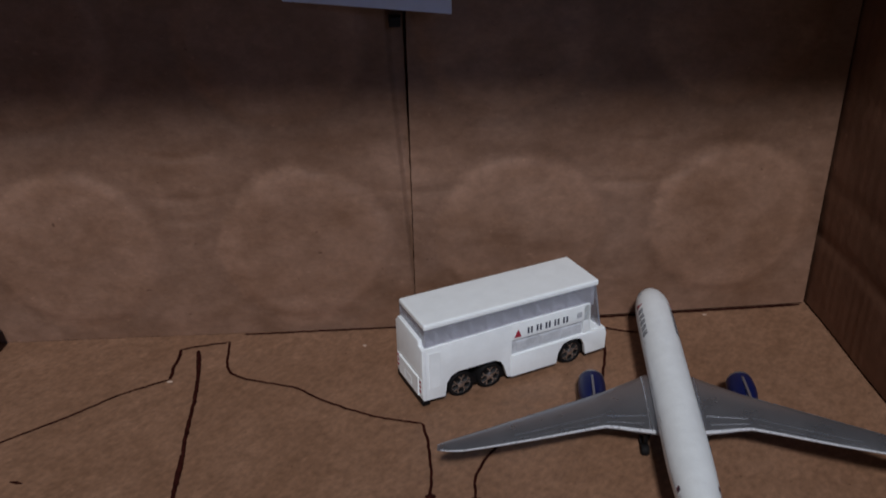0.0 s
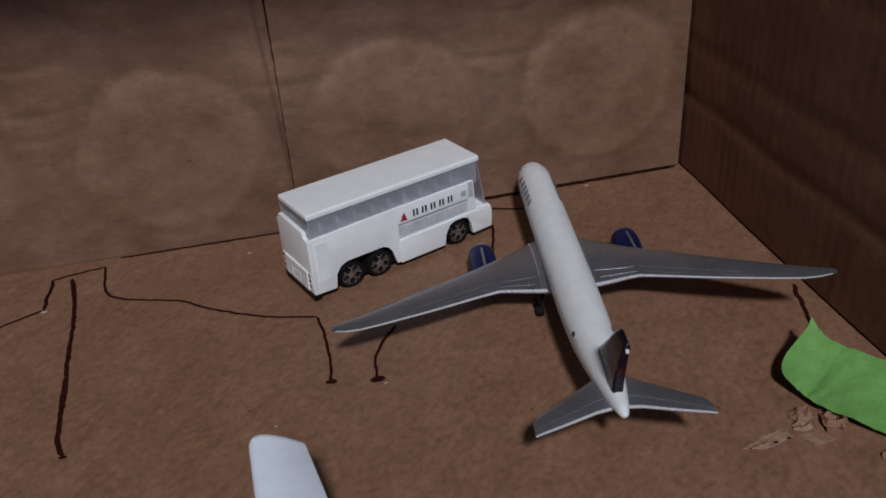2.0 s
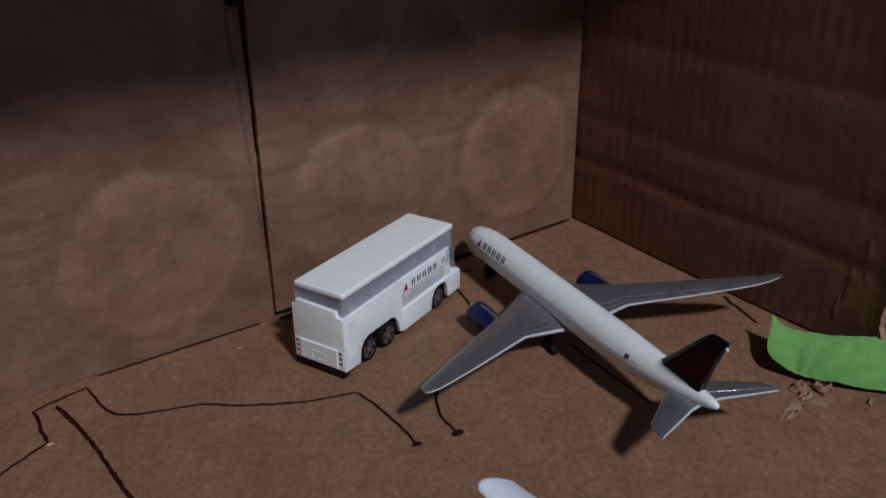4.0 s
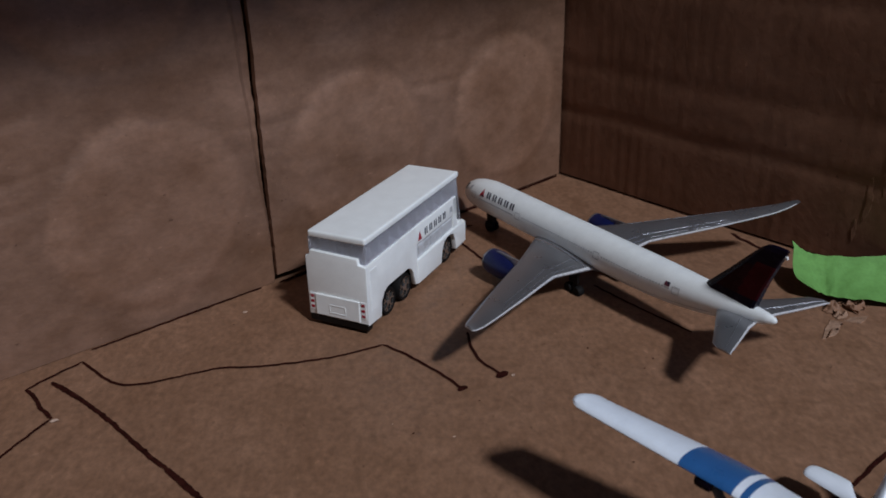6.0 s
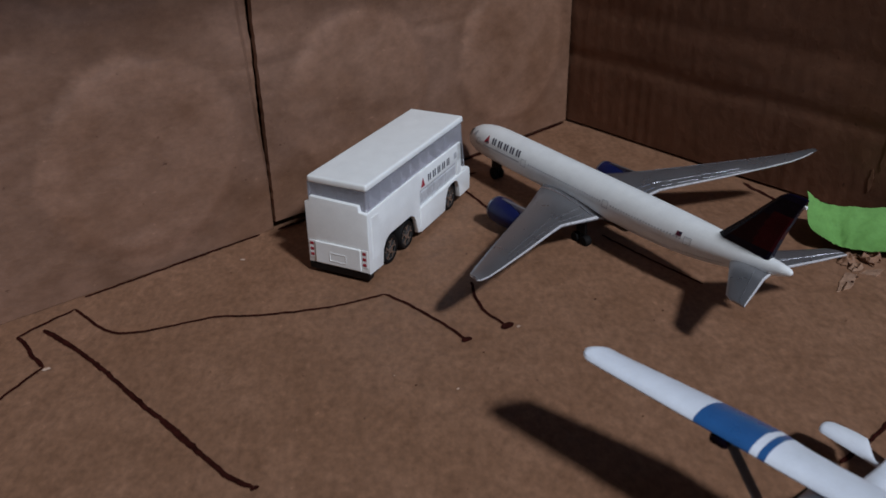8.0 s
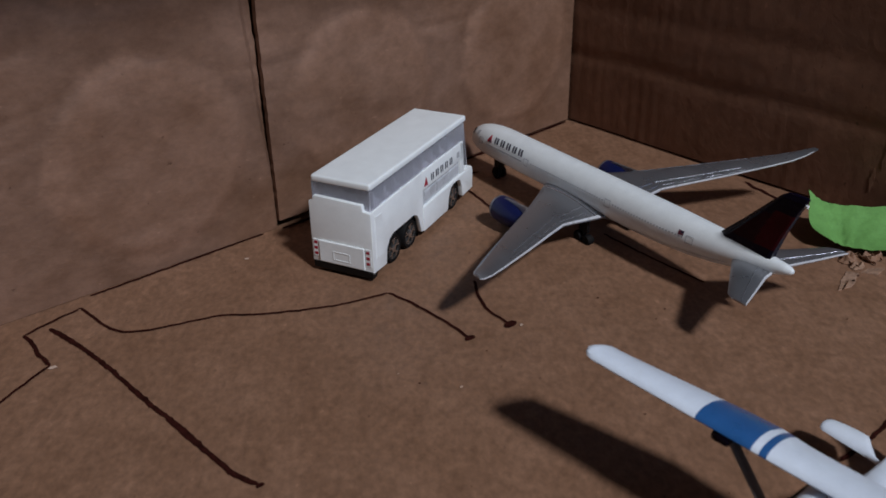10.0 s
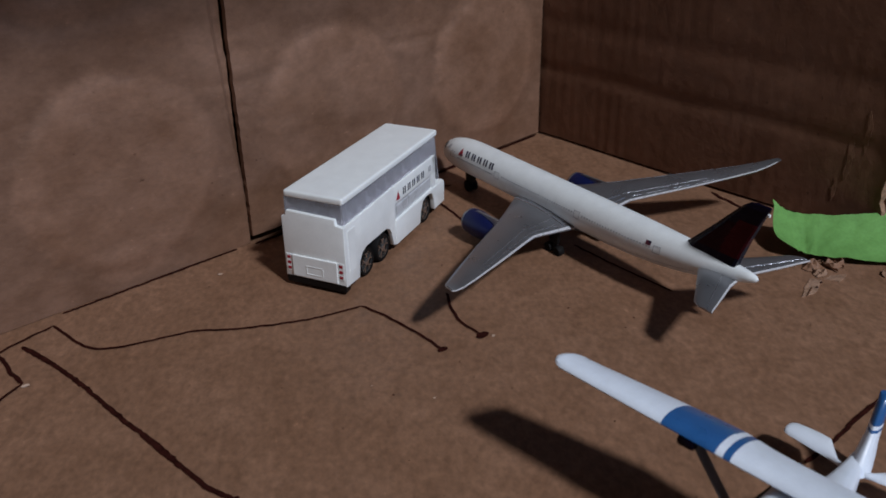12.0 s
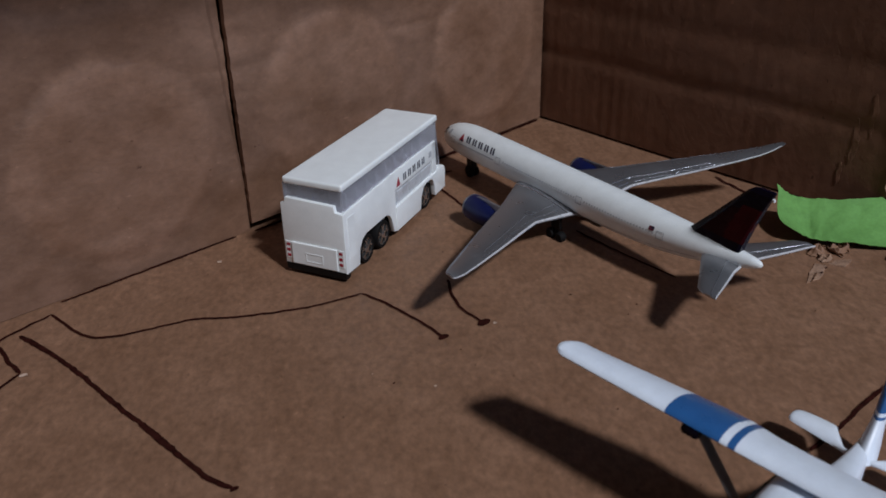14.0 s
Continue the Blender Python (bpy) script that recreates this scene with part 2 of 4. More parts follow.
def sheet(fn, us, vs, thick):
    """A curved sheet with thickness; fn(u, v) gives a place. Thickness is laid along the sheet's normal."""
    bm = bmesh.new()
    grid = [[Vector(fn(u, v)) for v in vs] for u in us]
    nu, nv = len(us), len(vs)
    def normal(i, j):
        du = grid[min(i + 1, nu - 1)][j] - grid[max(i - 1, 0)][j]
        dv = grid[i][min(j + 1, nv - 1)] - grid[i][max(j - 1, 0)]
        return du.cross(dv).normalized()
    top = [[bm.verts.new(grid[i][j]) for j in range(nv)] for i in range(nu)]
    low = [[bm.verts.new(grid[i][j] - normal(i, j) * thick) for j in range(nv)] for i in range(nu)]
    for i in range(nu - 1):
        for j in range(nv - 1):
            bm.faces.new((top[i][j], top[i + 1][j], top[i + 1][j + 1], top[i][j + 1]))
            bm.faces.new((low[i][j], low[i][j + 1], low[i + 1][j + 1], low[i + 1][j]))
    rim = [(i, 0) for i in range(nu)] + [(nu - 1, j) for j in range(1, nv)] + [(i, nv - 1) for i in range(nu - 2, -1, -1)] + [(0, j) for j in range(nv - 2, 0, -1)]
    for (a, b), (c, d) in zip(rim, rim[1:] + rim[:1]):
        bm.faces.new((top[a][b], low[a][b], low[c][d], top[c][d]))
    return bm


def steps(a, b, n):
    return [a + (b - a) * i / n for i in range(n + 1)]


def smoothstep(x):
    x = min(max(x, 0.0), 1.0)
    return x * x * (3 - 2 * x)


def spline(points, step):
    """A smooth line through points of any dimension."""
    pts = [Vector(p) for p in points]
    pts = [pts[0] * 2 - pts[1]] + pts + [pts[-1] * 2 - pts[-2]]
    out = []
    for a, b, c, d in zip(pts, pts[1:], pts[2:], pts[3:]):
        n = max(2, int((c - b).length / step))
        for i in range(n):
            t = i / n
            out.append(0.5 * (2 * b + (c - a) * t + (2 * a - 5 * b + 4 * c - d) * t * t + (3 * b - a - 3 * c + d) * t ** 3))
    return out + [pts[-2]]


# ---- the room that holds the box ----
def room():
    for name, b in (("room_wall_north", (-1.7, 1.7, 1.3, 1.35, -0.1, 2.5)), ("room_wall_south", (-1.7, 1.7, -2.45, -2.4, -0.1, 2.5)),
                    ("room_wall_east", (1.7, 1.75, -2.4, 1.3, -0.1, 2.5)), ("room_wall_west", (-1.75, -1.7, -2.4, 1.3, -0.1, 2.5)),
                    ("room_ceiling", (-1.7, 1.7, -2.4, 1.3, 2.5, 2.55))):
        tagged(finish(name, box_bm(*b), M_ROOM), "plain painted wall of the dim room", "wall", kind="structure")
    tagged(finish("room_floor", box_bm(-1.7, 1.7, -2.4, 1.3, -0.06, -0.0045), M_CARPET), "plain dark floor of the dim room", "floor", kind="structure")


room()

# ---- the cardboard box ----


def relief(x, z, seed):
    """How far the board bulges: rings pressed by cans, wrinkles between them."""
    h = 0.0
    for cx, cz in CANS:
        r = math.hypot(x - cx, z - cz)
        if r > 0.046:
            continue
        wob = 0.0012 * noise.noise(Vector((cx * 30, math.atan2(z - cz, x - cx) * 1.2, seed)))
        h += 0.00075 * smoothstep((0.0338 + wob - r) / 0.0058)
        h -= 0.0003 * math.exp(-((r - 0.0350 - wob) / 0.0030) ** 2)
    # sagging creases between neighbouring rings
    for cx, cz in CANS[:5]:
        mx = cx + 0.0435
        if abs(x - mx) > 0.03:
            continue
        by_seam = 0.55 if abs(mx) < 0.01 else 1.0
        for zc, amp in ((0.060, 0.0009), (0.0515, 0.0007), (0.0770, 0.0006)):
            sag = zc + 9 * (x - mx) ** 2 + 0.0012 * noise.noise(Vector((x * 40, zc * 90, 3)))
            h -= by_seam * amp * (0.6 + 0.8 * noise.noise(Vector((mx * 31, zc * 77, 8)))) * math.exp(-((z - sag) / (0.0018 + 0.0006 * noise.noise(Vector((x * 60, zc * 50, 1))))) ** 2 - ((x - mx) / 0.013) ** 2)
    h += 0.0007 * noise.noise(Vector((x * 12, z * 36, seed + 7)))
    h += 0.00055 * noise.noise(Vector((x * 22, z * 60, seed)))
    h += 0.0002 * noise.noise(Vector((x * 70, z * 150, seed + 3)))
    return h * smoothstep((z - 0.002) / 0.012)


def left_front(x, z):
    # a strip beside the seam lies deeper, and widens upwards
    return 0.2951 + 0.0016 * smoothstep((x + 0.0066 + 0.0066 * min(1.0, max(0.0, (z - 0.012) / 0.1))) / 0.0026)


def right_front(x):
    return 0.2938 + 0.0062 * max(0.0, x) / 0.16


def build_box():
    def seam_edge(z):
        return -0.0059 - 0.0009 * smoothstep((z - 0.05) / 0.08) + 0.0003 * noise.noise(Vector((z * 300, 0, 1)))
    us, zs = steps(0, 0.94, 170) + steps(0.942, 1, 46), steps(0.0002, 0.1, 125) + steps(0.1012, 0.258, 90)
    bm = sheet(lambda u, z: ((lambda x: (x, left_front(x, z) - relief(x, z, 0.0), z))(-0.26 + (seam_edge(z) + 0.26) * u)), us, zs, 0.004)
    left = tagged(finish("wall_north_left", bm, M_WALL, smooth=40), "brown cardboard back panel with pressed can rings", "box wall", kind="structure")
    bm = sheet(lambda u, z: ((lambda x: (x, right_front(x) - relief(x, z, 5.0) * min(1, (0.16 - x) / 0.006), z + (0.0008 + 0.0024 * (1 - smoothstep(x / 0.07))) * max(0.0, 1 - z / 0.03)))(-0.0056 + 0.00025 * noise.noise(Vector((z * 420, 3, 1))) * (1 - u) + 0.1644 * u)), steps(0, 1, 130), zs, 0.0022)
    tagged(finish("wall_north_right", bm, M_WALL, smooth=40), "brown cardboard back panel with pressed can rings", "box wall", kind="structure")
    tagged(finish("wall_north_outer", box_bm(-0.26, 0.1596, 0.3078, 0.3118, 0.0, 0.258), M_SIDE), "outer layer of brown cardboard behind a gap", "box wall", kind="structure")

    def right_wall(y, z):
        crease = 0.0006 * math.exp(-((z - 0.0335 + 0.0006 * math.sin(y * 90)) / 0.0028) ** 2) + 0.0004 * math.exp(-((z - 0.055) / 0.004) ** 2) + 0.0004 * math.exp(-((z - 0.094) / 0.004) ** 2)
        return (0.16 - 0.0018 * smoothstep((0.300 - y) / 0.09) + crease - 0.0004 * noise.noise(Vector((y * 30, z * 45, 9))) - 0.00006 * math.sin(y * 1150 + 1.5 * noise.noise(Vector((y * 40, z * 14, 2)))) * noise.noise(Vector((y * 25, z * 25, 6))), y, z)

    def wall_end(z):
        return 0.1368 + 0.085 * z + 0.0022 * noise.noise(Vector((z * 90, 2, 0))) + 0.0009 * noise.noise(Vector((z * 330, 5, 0)))
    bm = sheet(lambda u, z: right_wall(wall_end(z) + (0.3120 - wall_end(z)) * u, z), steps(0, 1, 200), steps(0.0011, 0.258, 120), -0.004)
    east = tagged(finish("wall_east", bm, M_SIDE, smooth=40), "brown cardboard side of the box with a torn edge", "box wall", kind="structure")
    bm = sheet(lambda a, z: (0.1579 + (0.0030 + 0.0012 * noise.noise(Vector((z * 140, 1, 8)))) * a, wall_end(z) - 0.0003 - (0.0007 + 0.0012 * noise.noise(Vector((z * 260, a * 2, 4)))) * math.sin(math.pi * a), z), steps(0, 1, 5), steps(0.002, 0.256, 170), 0.0004)
    part("torn_edge", bm, M_TORN, east, "pale torn paper edge", smooth=60)
    # pale rubbed streaks near the torn end
    for y0, z0, z1, wide in ((0.1522, 0.019, 0.036, 0.0013), (0.1476, 0.030, 0.046, 0.0009), (0.1556, 0.010, 0.019, 0.0007)):
        def rubbed(u, z):
            t = (z - z0) / (z1 - z0)
            y = y0 + wide * u * (0.15 + math.sin(math.pi * t)) * (1 + 0.8 * noise.noise(Vector((u, z * 400, y0 * 50)))) + 0.0012 * noise.noise(Vector((z * 120, y0 * 90, 3)))
            return (right_wall(y, z)[0] - 0.0002, y, z)
        part("scuff", sheet(rubbed, steps(-1, 1, 4), steps(z0, z1, 24), -0.0001), M_SCUFF, east, "pale rubbed streak", smooth=60)
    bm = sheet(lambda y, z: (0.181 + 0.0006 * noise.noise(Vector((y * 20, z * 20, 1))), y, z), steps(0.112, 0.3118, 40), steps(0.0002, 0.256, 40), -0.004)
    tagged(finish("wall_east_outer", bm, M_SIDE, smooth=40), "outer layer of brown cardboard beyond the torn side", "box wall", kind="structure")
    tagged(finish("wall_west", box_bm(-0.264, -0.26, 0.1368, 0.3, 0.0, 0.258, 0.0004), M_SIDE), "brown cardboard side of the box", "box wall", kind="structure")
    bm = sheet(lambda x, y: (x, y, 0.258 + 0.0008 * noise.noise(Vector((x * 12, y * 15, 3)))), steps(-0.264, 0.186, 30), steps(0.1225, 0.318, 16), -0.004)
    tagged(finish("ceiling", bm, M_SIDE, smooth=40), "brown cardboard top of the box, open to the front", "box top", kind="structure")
    bm = sheet(lambda x, y: (x, y, 0.00012 * noise.noise(Vector((x * 60, y * 90, 7)))), steps(-0.264, 0.187, 115), steps(-0.1, 0.316, 110), 0.004)
    return tagged(finish("floor", bm, M_FLOOR, smooth=40), "brown cardboard floor with lines drawn in dark marker", "box floor", kind="structure")


FLOOR = build_box()


# ---- marker lines on the floor ----
def marker(points, width, seed, vary=0.3, blob=0.0):
    line = spline([(x, y, 0) for x, y in points], 0.0007)
    bm = bmesh.new()
    rows = []
    for i, p in enumerate(line):
        d = (line[min(i + 1, len(line) - 1)] - line[max(i - 1, 0)]).normalized()
        side = Vector((-d.y, d.x, 0))
        k = 1 + vary * (0.8 * noise.noise(Vector((i * 0.045, seed, 0))) + 0.7 * noise.noise(Vector((i * 0.45, seed, 5))))
        edge = min(i, len(line) - 1 - i)
        k *= min(1.0, 0.45 + edge * 0.3)
        j = 0.00035 * noise.noise(Vector((i * 0.2, seed, 9))) + 0.00014 * noise.noise(Vector((i * 0.7, seed, 3)))
        rows.append([bm.verts.new(p + side * (j + s * width * 0.5 * k) + Vector((0, 0, 0.0003))) for s in (-1, 1)])
    for a, b in zip(rows, rows[1:]):
        bm.faces.new((a[0], b[0], b[1], a[1]))
    if blob:
        c = line[-1]
        ring = [bm.verts.new(c + Vector((math.cos(a) * blob * (1.25 + 0.3 * noise.noise(Vector((a, seed, 2)))), math.sin(a) * blob * (0.8 + 0.3 * noise.noise(Vector((a, seed, 7)))), 0.00036))) for a in steps(0, 2 * math.pi * 15 / 16, 15)]
        bm.faces.new(ring)
    part("marker_line", bm, M_INK, FLOOR)


def marks():
    # the apron outline by the terminal neck
    marker([(-0.0997, 0.2844), (-0.0925, 0.2862), (-0.0810, 0.2885)], 0.0009, 1)
    marker([(-0.0810, 0.2885), (-0.0803, 0.2815), (-0.0795, 0.2735), (-0.0775, 0.2675), (-0.0723, 0.2630), (-0.0640, 0.2597), (-0.0577, 0.2575), (-0.0500, 0.2543), (-0.0436, 0.2488), (-0.0351, 0.2431), (-0.0277, 0.2389), (-0.0199, 0.2352), (-0.0127, 0.2329), (-0.0053, 0.2309)], 0.00095, 2)
    marker([(-0.0053, 0.2309), (-0.0036, 0.2216), (-0.0032, 0.2112), (-0.0030, 0.2038), (-0.0036, 0.1974), (-0.0037, 0.1946)], 0.0010, 3, blob=0.0014)
    marker([(0.0200, 0.2180), (0.0183, 0.2155), (0.0147, 0.2105), (0.0112, 0.2030), (0.0103, 0.1971), (0.0101, 0.1918)], 0.0010, 4, blob=0.0019)
    marker([(-0.0924, 0.2832), (-0.0896, 0.2690), (-0.0878, 0.2554), (-0.0869, 0.2443), (-0.0861, 0.2303), (-0.0850, 0.2197), (-0.0841, 0.2066), (-0.0832, 0.1944), (-0.0824, 0.1886), (-0.0802, 0.1829)], 0.0015, 5, 0.6, blob=0.0009)
    marker([(-0.0997, 0.2844), (-0.0990, 0.2790), (-0.0996, 0.2725), (-0.0992, 0.2639)], 0.0013, 6)
    marker([(-0.0992, 0.2639), (-0.1090, 0.2590), (-0.1176, 0.2539), (-0.1288, 0.2447), (-0.1398, 0.2370), (-0.1488, 0.2307), (-0.166, 0.218)], 0.0009, 7)
    # along the foot of the back panels
    marker([(-0.0760, 0.2938), (-0.0594, 0.2939), (-0.0382, 0.2942), (-0.0253, 0.2943), (-0.0124, 0.2944)], 0.0011, 8)
    marker([(x, right_front(x) - 0.0004) for x in steps(-0.0052, 0.1572, 12)], 0.0015, 10, 0.7)
    # by the gate and the side wall
    marker([(0.0700, 0.2880), (0.0770, 0.2850), (0.0840, 0.2830)], 0.0012, 11)
    marker([(0.0680, 0.2850), (0.0676, 0.2716), (0.0637, 0.2569), (0.0610, 0.2480)], 0.0011, 12)
    marker([(0.1545, 0.2020), (0.1520, 0.1960), (0.1516, 0.1930), (0.1490, 0.1859), (0.1469, 0.1795)], 0.0013, 13)
    marker([(0.0780, 0.0952), (0.0642, 0.0960), (0.0509, 0.0970), (0.0390, 0.0970), (0.0250, 0.0981)], 0.0012, 14)
    # the lead-in line under the airliner
    marker([(0.0768, 0.2110), (0.0760, 0.2037), (0.0746, 0.1904), (0.0738, 0.1783), (0.0732, 0.1670)], 0.0009, 16)
    marker([(-0.1375, 0.2105), (-0.1335, 0.2096)], 0.0013, 15)


marks()


# ---- toy bus ----
def wheel(parent, x, y, r, w, side):
    """A tyre with a spoked rim on its outer face; the axle lies along y."""
    prof = [(0.74, -0.5), (0.92, -0.5), (1.0, -0.36), (1.0, 0.36), (0.92, 0.5), (0.74, 0.5)]
    rings = [[Vector((x + math.cos(a) * r * k, y + w * t, r + math.sin(a) * r * k)) for k, t in prof] for a in steps(0, 2 * math.pi * 23 / 24, 23)]
    bm = loft(rings + rings[:1], cap=False)
    bmesh.ops.remove_doubles(bm, verts=bm.verts, dist=1e-6)
    tyre = part("wheel", bm, M_TYRE, parent, "black rubber tyre", smooth=40)
    bm = bmesh.new()
    out = y + side * w * 0.47
    c = Vector((x, out, r))

    def arm(a0, r0, a1, r1, wide):
        p, q = (c + Vector((math.cos(a), 0, math.sin(a))) * r * k for a, k in ((a0, r0), (a1, r1)))
        n = (q - p).normalized().cross(Vector((0, 1, 0))) * r * wide
        ring = [p + n, q + n, q - n, p - n]
        loft([ring, [v - Vector((0, side * w * 0.25, 0)) for v in ring]], bm)
    for k in range(5):
        a = k * math.pi * 0.4 + 0.3
        arm(a, 0.16, a, 0.46, 0.060)
        arm(a, 0.44, a + 0.30, 0.73, 0.040)
        arm(a, 0.44, a - 0.30, 0.73, 0.040)
    hub = [[Vector((x + math.cos(a) * r * k, out + side * t, r + math.sin(a) * r * k)) for a in steps(0, 2 * math.pi * 11 / 12, 11)] for k, t in ((0.26, -0.0006), (0.26, 0.0001), (0.14, 0.0004))]
    loft(hub, bm)
    rim = [[Vector((x + math.cos(a) * r * k, out + side * t, r + math.sin(a) * r * k)) for k, t in ((0.71, -0.0006), (0.71, -0.0001), (0.76, -0.0001), (0.76, -0.0006))] for a in steps(0, 2 * math.pi * 23 / 24, 23)]
    loft(rim + rim[:1], bm, cap=False)
    part("rim", bm, M_RIM, tyre, "grey plated spoked rim", smooth=30)
    back = [[Vector((x + math.cos(a) * r * 0.76, y + t, r + math.sin(a) * r * 0.76)) for a in steps(0, 2 * math.pi * 15 / 16, 15)] for t in (-w * 0.2, w * 0.2)]
    part("wheel_disc", loft(back), M_BLACK, tyre)


def toy_bus():
    bus = tagged(empty("toy_bus", pose(-0.00866, 0.24968, 0, 0, 0, 22.8)), "white plastic toy double-deck airport bus on the cardboard floor", "toy bus")
    W = 0.0114

    def add(name, outline, lo, hi, label=""):
        return part(name, prism(outline, "y", lo, hi, 0.00022), M_BUS, bus, label, smooth=35)
    rear = [(0, 0.0032), (0.0086, 0.0028), (0.0093, 0.0082), (0.0112, 0.0108), (0.0138, 0.0118), (0.0284, 0.0118), (0.0308, 0.0106), (0.0322, 0.0085), (0.0338, 0.0030), (0.0355, 0.0028), (0.0355, 0.0250), (0, 0.0245)]
    skirt = [(0.0353, 0.0026), (0.0548, 0.0026), (0.0556, 0.0072), (0.0576, 0.0104), (0.0600, 0.0112), (0.0632, 0.0112), (0.0656, 0.0104), (0.0672, 0.0072), (0.0678, 0.0030), (0.0768, 0.0032), (0.0770, 0.0100), (0.0764, 0.0120), (0.0700, 0.0124), (0.0353, 0.0118)]
    rail = [(0.0353, 0.0182), (0.0690, 0.0180), (0.0690, 0.0248), (0.0353, 0.0250)]
    post = [(0.0662, 0.0116), (0.0698, 0.0116), (0.0690, 0.0248), (0.0662, 0.0248)]
    for side in (-1, 1):
        lo, hi = sorted((side * W, side * (W - 0.0016)))
        wall = add("side_panel", rear, lo, hi, "white plastic side with a wheel arch")
        add("window_rail", rail, lo, hi)
        add("door_post", post, lo, hi)
        # shallow vertical mouldings behind the rear corner
        lo, hi = sorted((side * (W + 0.00014), side * (W - 0.0004)))
        part("corner_moulding", box_bm(0.0022, 0.0068, lo, hi, 0.0075, 0.0225, 0.0002), M_BUS, wall)
        lo, hi = sorted((side * (W + 0.0003), side * (W - 0.0016)))
        add("skirt", skirt, lo, hi, "white plastic lower side")
    part("rear_wall", box_bm(0.0, 0.0012, -W + 0.0003, W - 0.0003, 0.0034, 0.0242, 0.0003), M_BUS, bus)
    part("front_panel", box_bm(0.0745, 0.0768, -W + 0.0002, W - 0.0002, 0.0034, 0.0122, 0.0004), M_BUS, bus)
    part("floor_pan", box_bm(0.001, 0.0745, -W + 0.0012, W - 0.0012, 0.0118, 0.0126), M_BUS, bus)
    # rear wall panel with a notch at one shoulder, lights and plate recess
    bm = prism([(-W - 0.0001, 0.0036), (W + 0.0001, 0.0036), (W + 0.0001, 0.0252), (W - 0.0014, 0.0256), (W - 0.0018, 0.0274), (-W + 0.0031, 0.0269), (-W + 0.0028, 0.0249), (-W - 0.0001, 0.0244)], "x", -0.0003, 0.0013, 0.0003)
    panel = part("rear_panel", bm, M_BUS, bus, "white rear panel", smooth=35)
    part("engine_cover", box_bm(-0.0009, -0.0002, -0.0085, 0.0085, 0.0042, 0.0119, 0.0003), M_BUS, panel)
    bm = bmesh.new()
    for y0, y1, z0, z1 in ((-0.0032, 0.0032, 0.0085, 0.0088), (-0.0032, 0.0032, 0.0056, 0.0059), (-0.0032, -0.0029, 0.0059, 0.0085), (0.0029, 0.0032, 0.0059, 0.0085)):
        box_bm(-0.00102, -0.0007, y0, y1, z0, z1, 0.00005, bm)
    part("plate_frame", bm, M_WHITE, panel)
    for side in (-1, 1):
        y = side * 0.0098
        cluster = part("tail_light", box_bm(-0.0005, -0.0001, y - 0.0011, y + 0.0011, 0.0056, 0.0118, 0.0001), M_WHITE, bus, "white strip with three red lights")
        for z in (0.0067, 0.0087, 0.0107):
            part("red_lens", box_bm(-0.0006, -0.0003, y - 0.0006, y + 0.0007, z - 0.0005, z + 0.0005, 0.0001), M_RED, cluster)
    part("rear_bumper", box_bm(-0.0005, 0.0025, -W + 0.0001, W - 0.0001, 0.0013, 0.0039, 0.0004), M_BLACK, bus, "black bumper")
    part("chassis", box_bm(0.0025, 0.0745, -W + 0.0026, W - 0.0026, 0.0022, 0.0060, 0.0004), M_BLACK, bus, "black chassis")
    part("front_bumper", box_bm(0.0765, 0.0778, -W + 0.0006, W - 0.0006, 0.0026, 0.0058, 0.0004), M_BLACK, bus, "black bumper")
    # window tub under the roof
    bm = bmesh.new()
    box_bm(0.0012, 0.0708, -0.01085, -0.0102, 0.0236, 0.0322, 0.0, bm)
    box_bm(0.0012, 0.0708, 0.0102, 0.01085, 0.0236, 0.0322, 0.0, bm)
    box_bm(0.0012, 0.0020, -0.0102, 0.0102, 0.0236, 0.0322, 0.0, bm)
    glass = part("window_tub", bm, M_GLASS, bus, "clear grey plastic windows")
    glass.visible_shadow = False
    bm = prism([(0.0708, 0.0327), (0.0716, 0.0327), (0.0752, 0.0128), (0.0744, 0.0128)], "y", -0.0102, 0.0102)
    pane = part("windscreen", bm, M_GLASS, bus, "clear plastic windscreen")
    pane.visible_shadow = False
    for side in (-1, 1):
        lo, hi = sorted((side * (W - 0.0007), side * (W - 0.0012)))
        p2 = part("lower_window", box_bm(0.0355, 0.0664, lo, hi, 0.0118, 0.0182), M_PANEL, bus, "grey recessed window strip")
        for k in range(3):
            x = 0.0375 + 0.0098 * k
            lo2, hi2 = sorted((side * (W - 0.0007), side * (W - 0.0004)))
            part("window_bar", box_bm(x, x + 0.0085, lo2, hi2, 0.0134, 0.0168, 0.0001), M_PANEL, p2)
        # printed emblem and bars on the rail
        out = side * (W + 0.00008)
        tri = prism([(0.0364, 0.0191), (0.0394, 0.0190), (0.0380, 0.0224)], "y", min(out, out - side * 0.0002), max(out, out - side * 0.0002))
        part("emblem", tri, M_RED, bus, "small red triangle print")
        for k in range(5):
            x = 0.0419 + 0.0038 * k
            lo3, hi3 = sorted((out, out - side * 0.0002))
            for dx, ww in ((0, 0.0010), (0.0014, 0.0010)):
                bar = prism([(x + dx, 0.0195), (x + dx + ww * 0.75, 0.0195), (x + dx + ww * 0.75, 0.0221), (x + dx, 0.0221)], "y", lo3, hi3)
                part("print_bar", bar, M_DARKPRINT, bus)
        part("print_dot", box_bm(0.0632, 0.0654, lo3, hi3, 0.0200, 0.0222, 0.0), M_PRINT, bus)
    bm = box_bm(0.0010, 0.0726, -0.0109, 0.0109, 0.0314, 0.0338, 0.0009, segments=4)
    part("roof", bm, M_BUS, bus, "flat white roof", smooth=35)
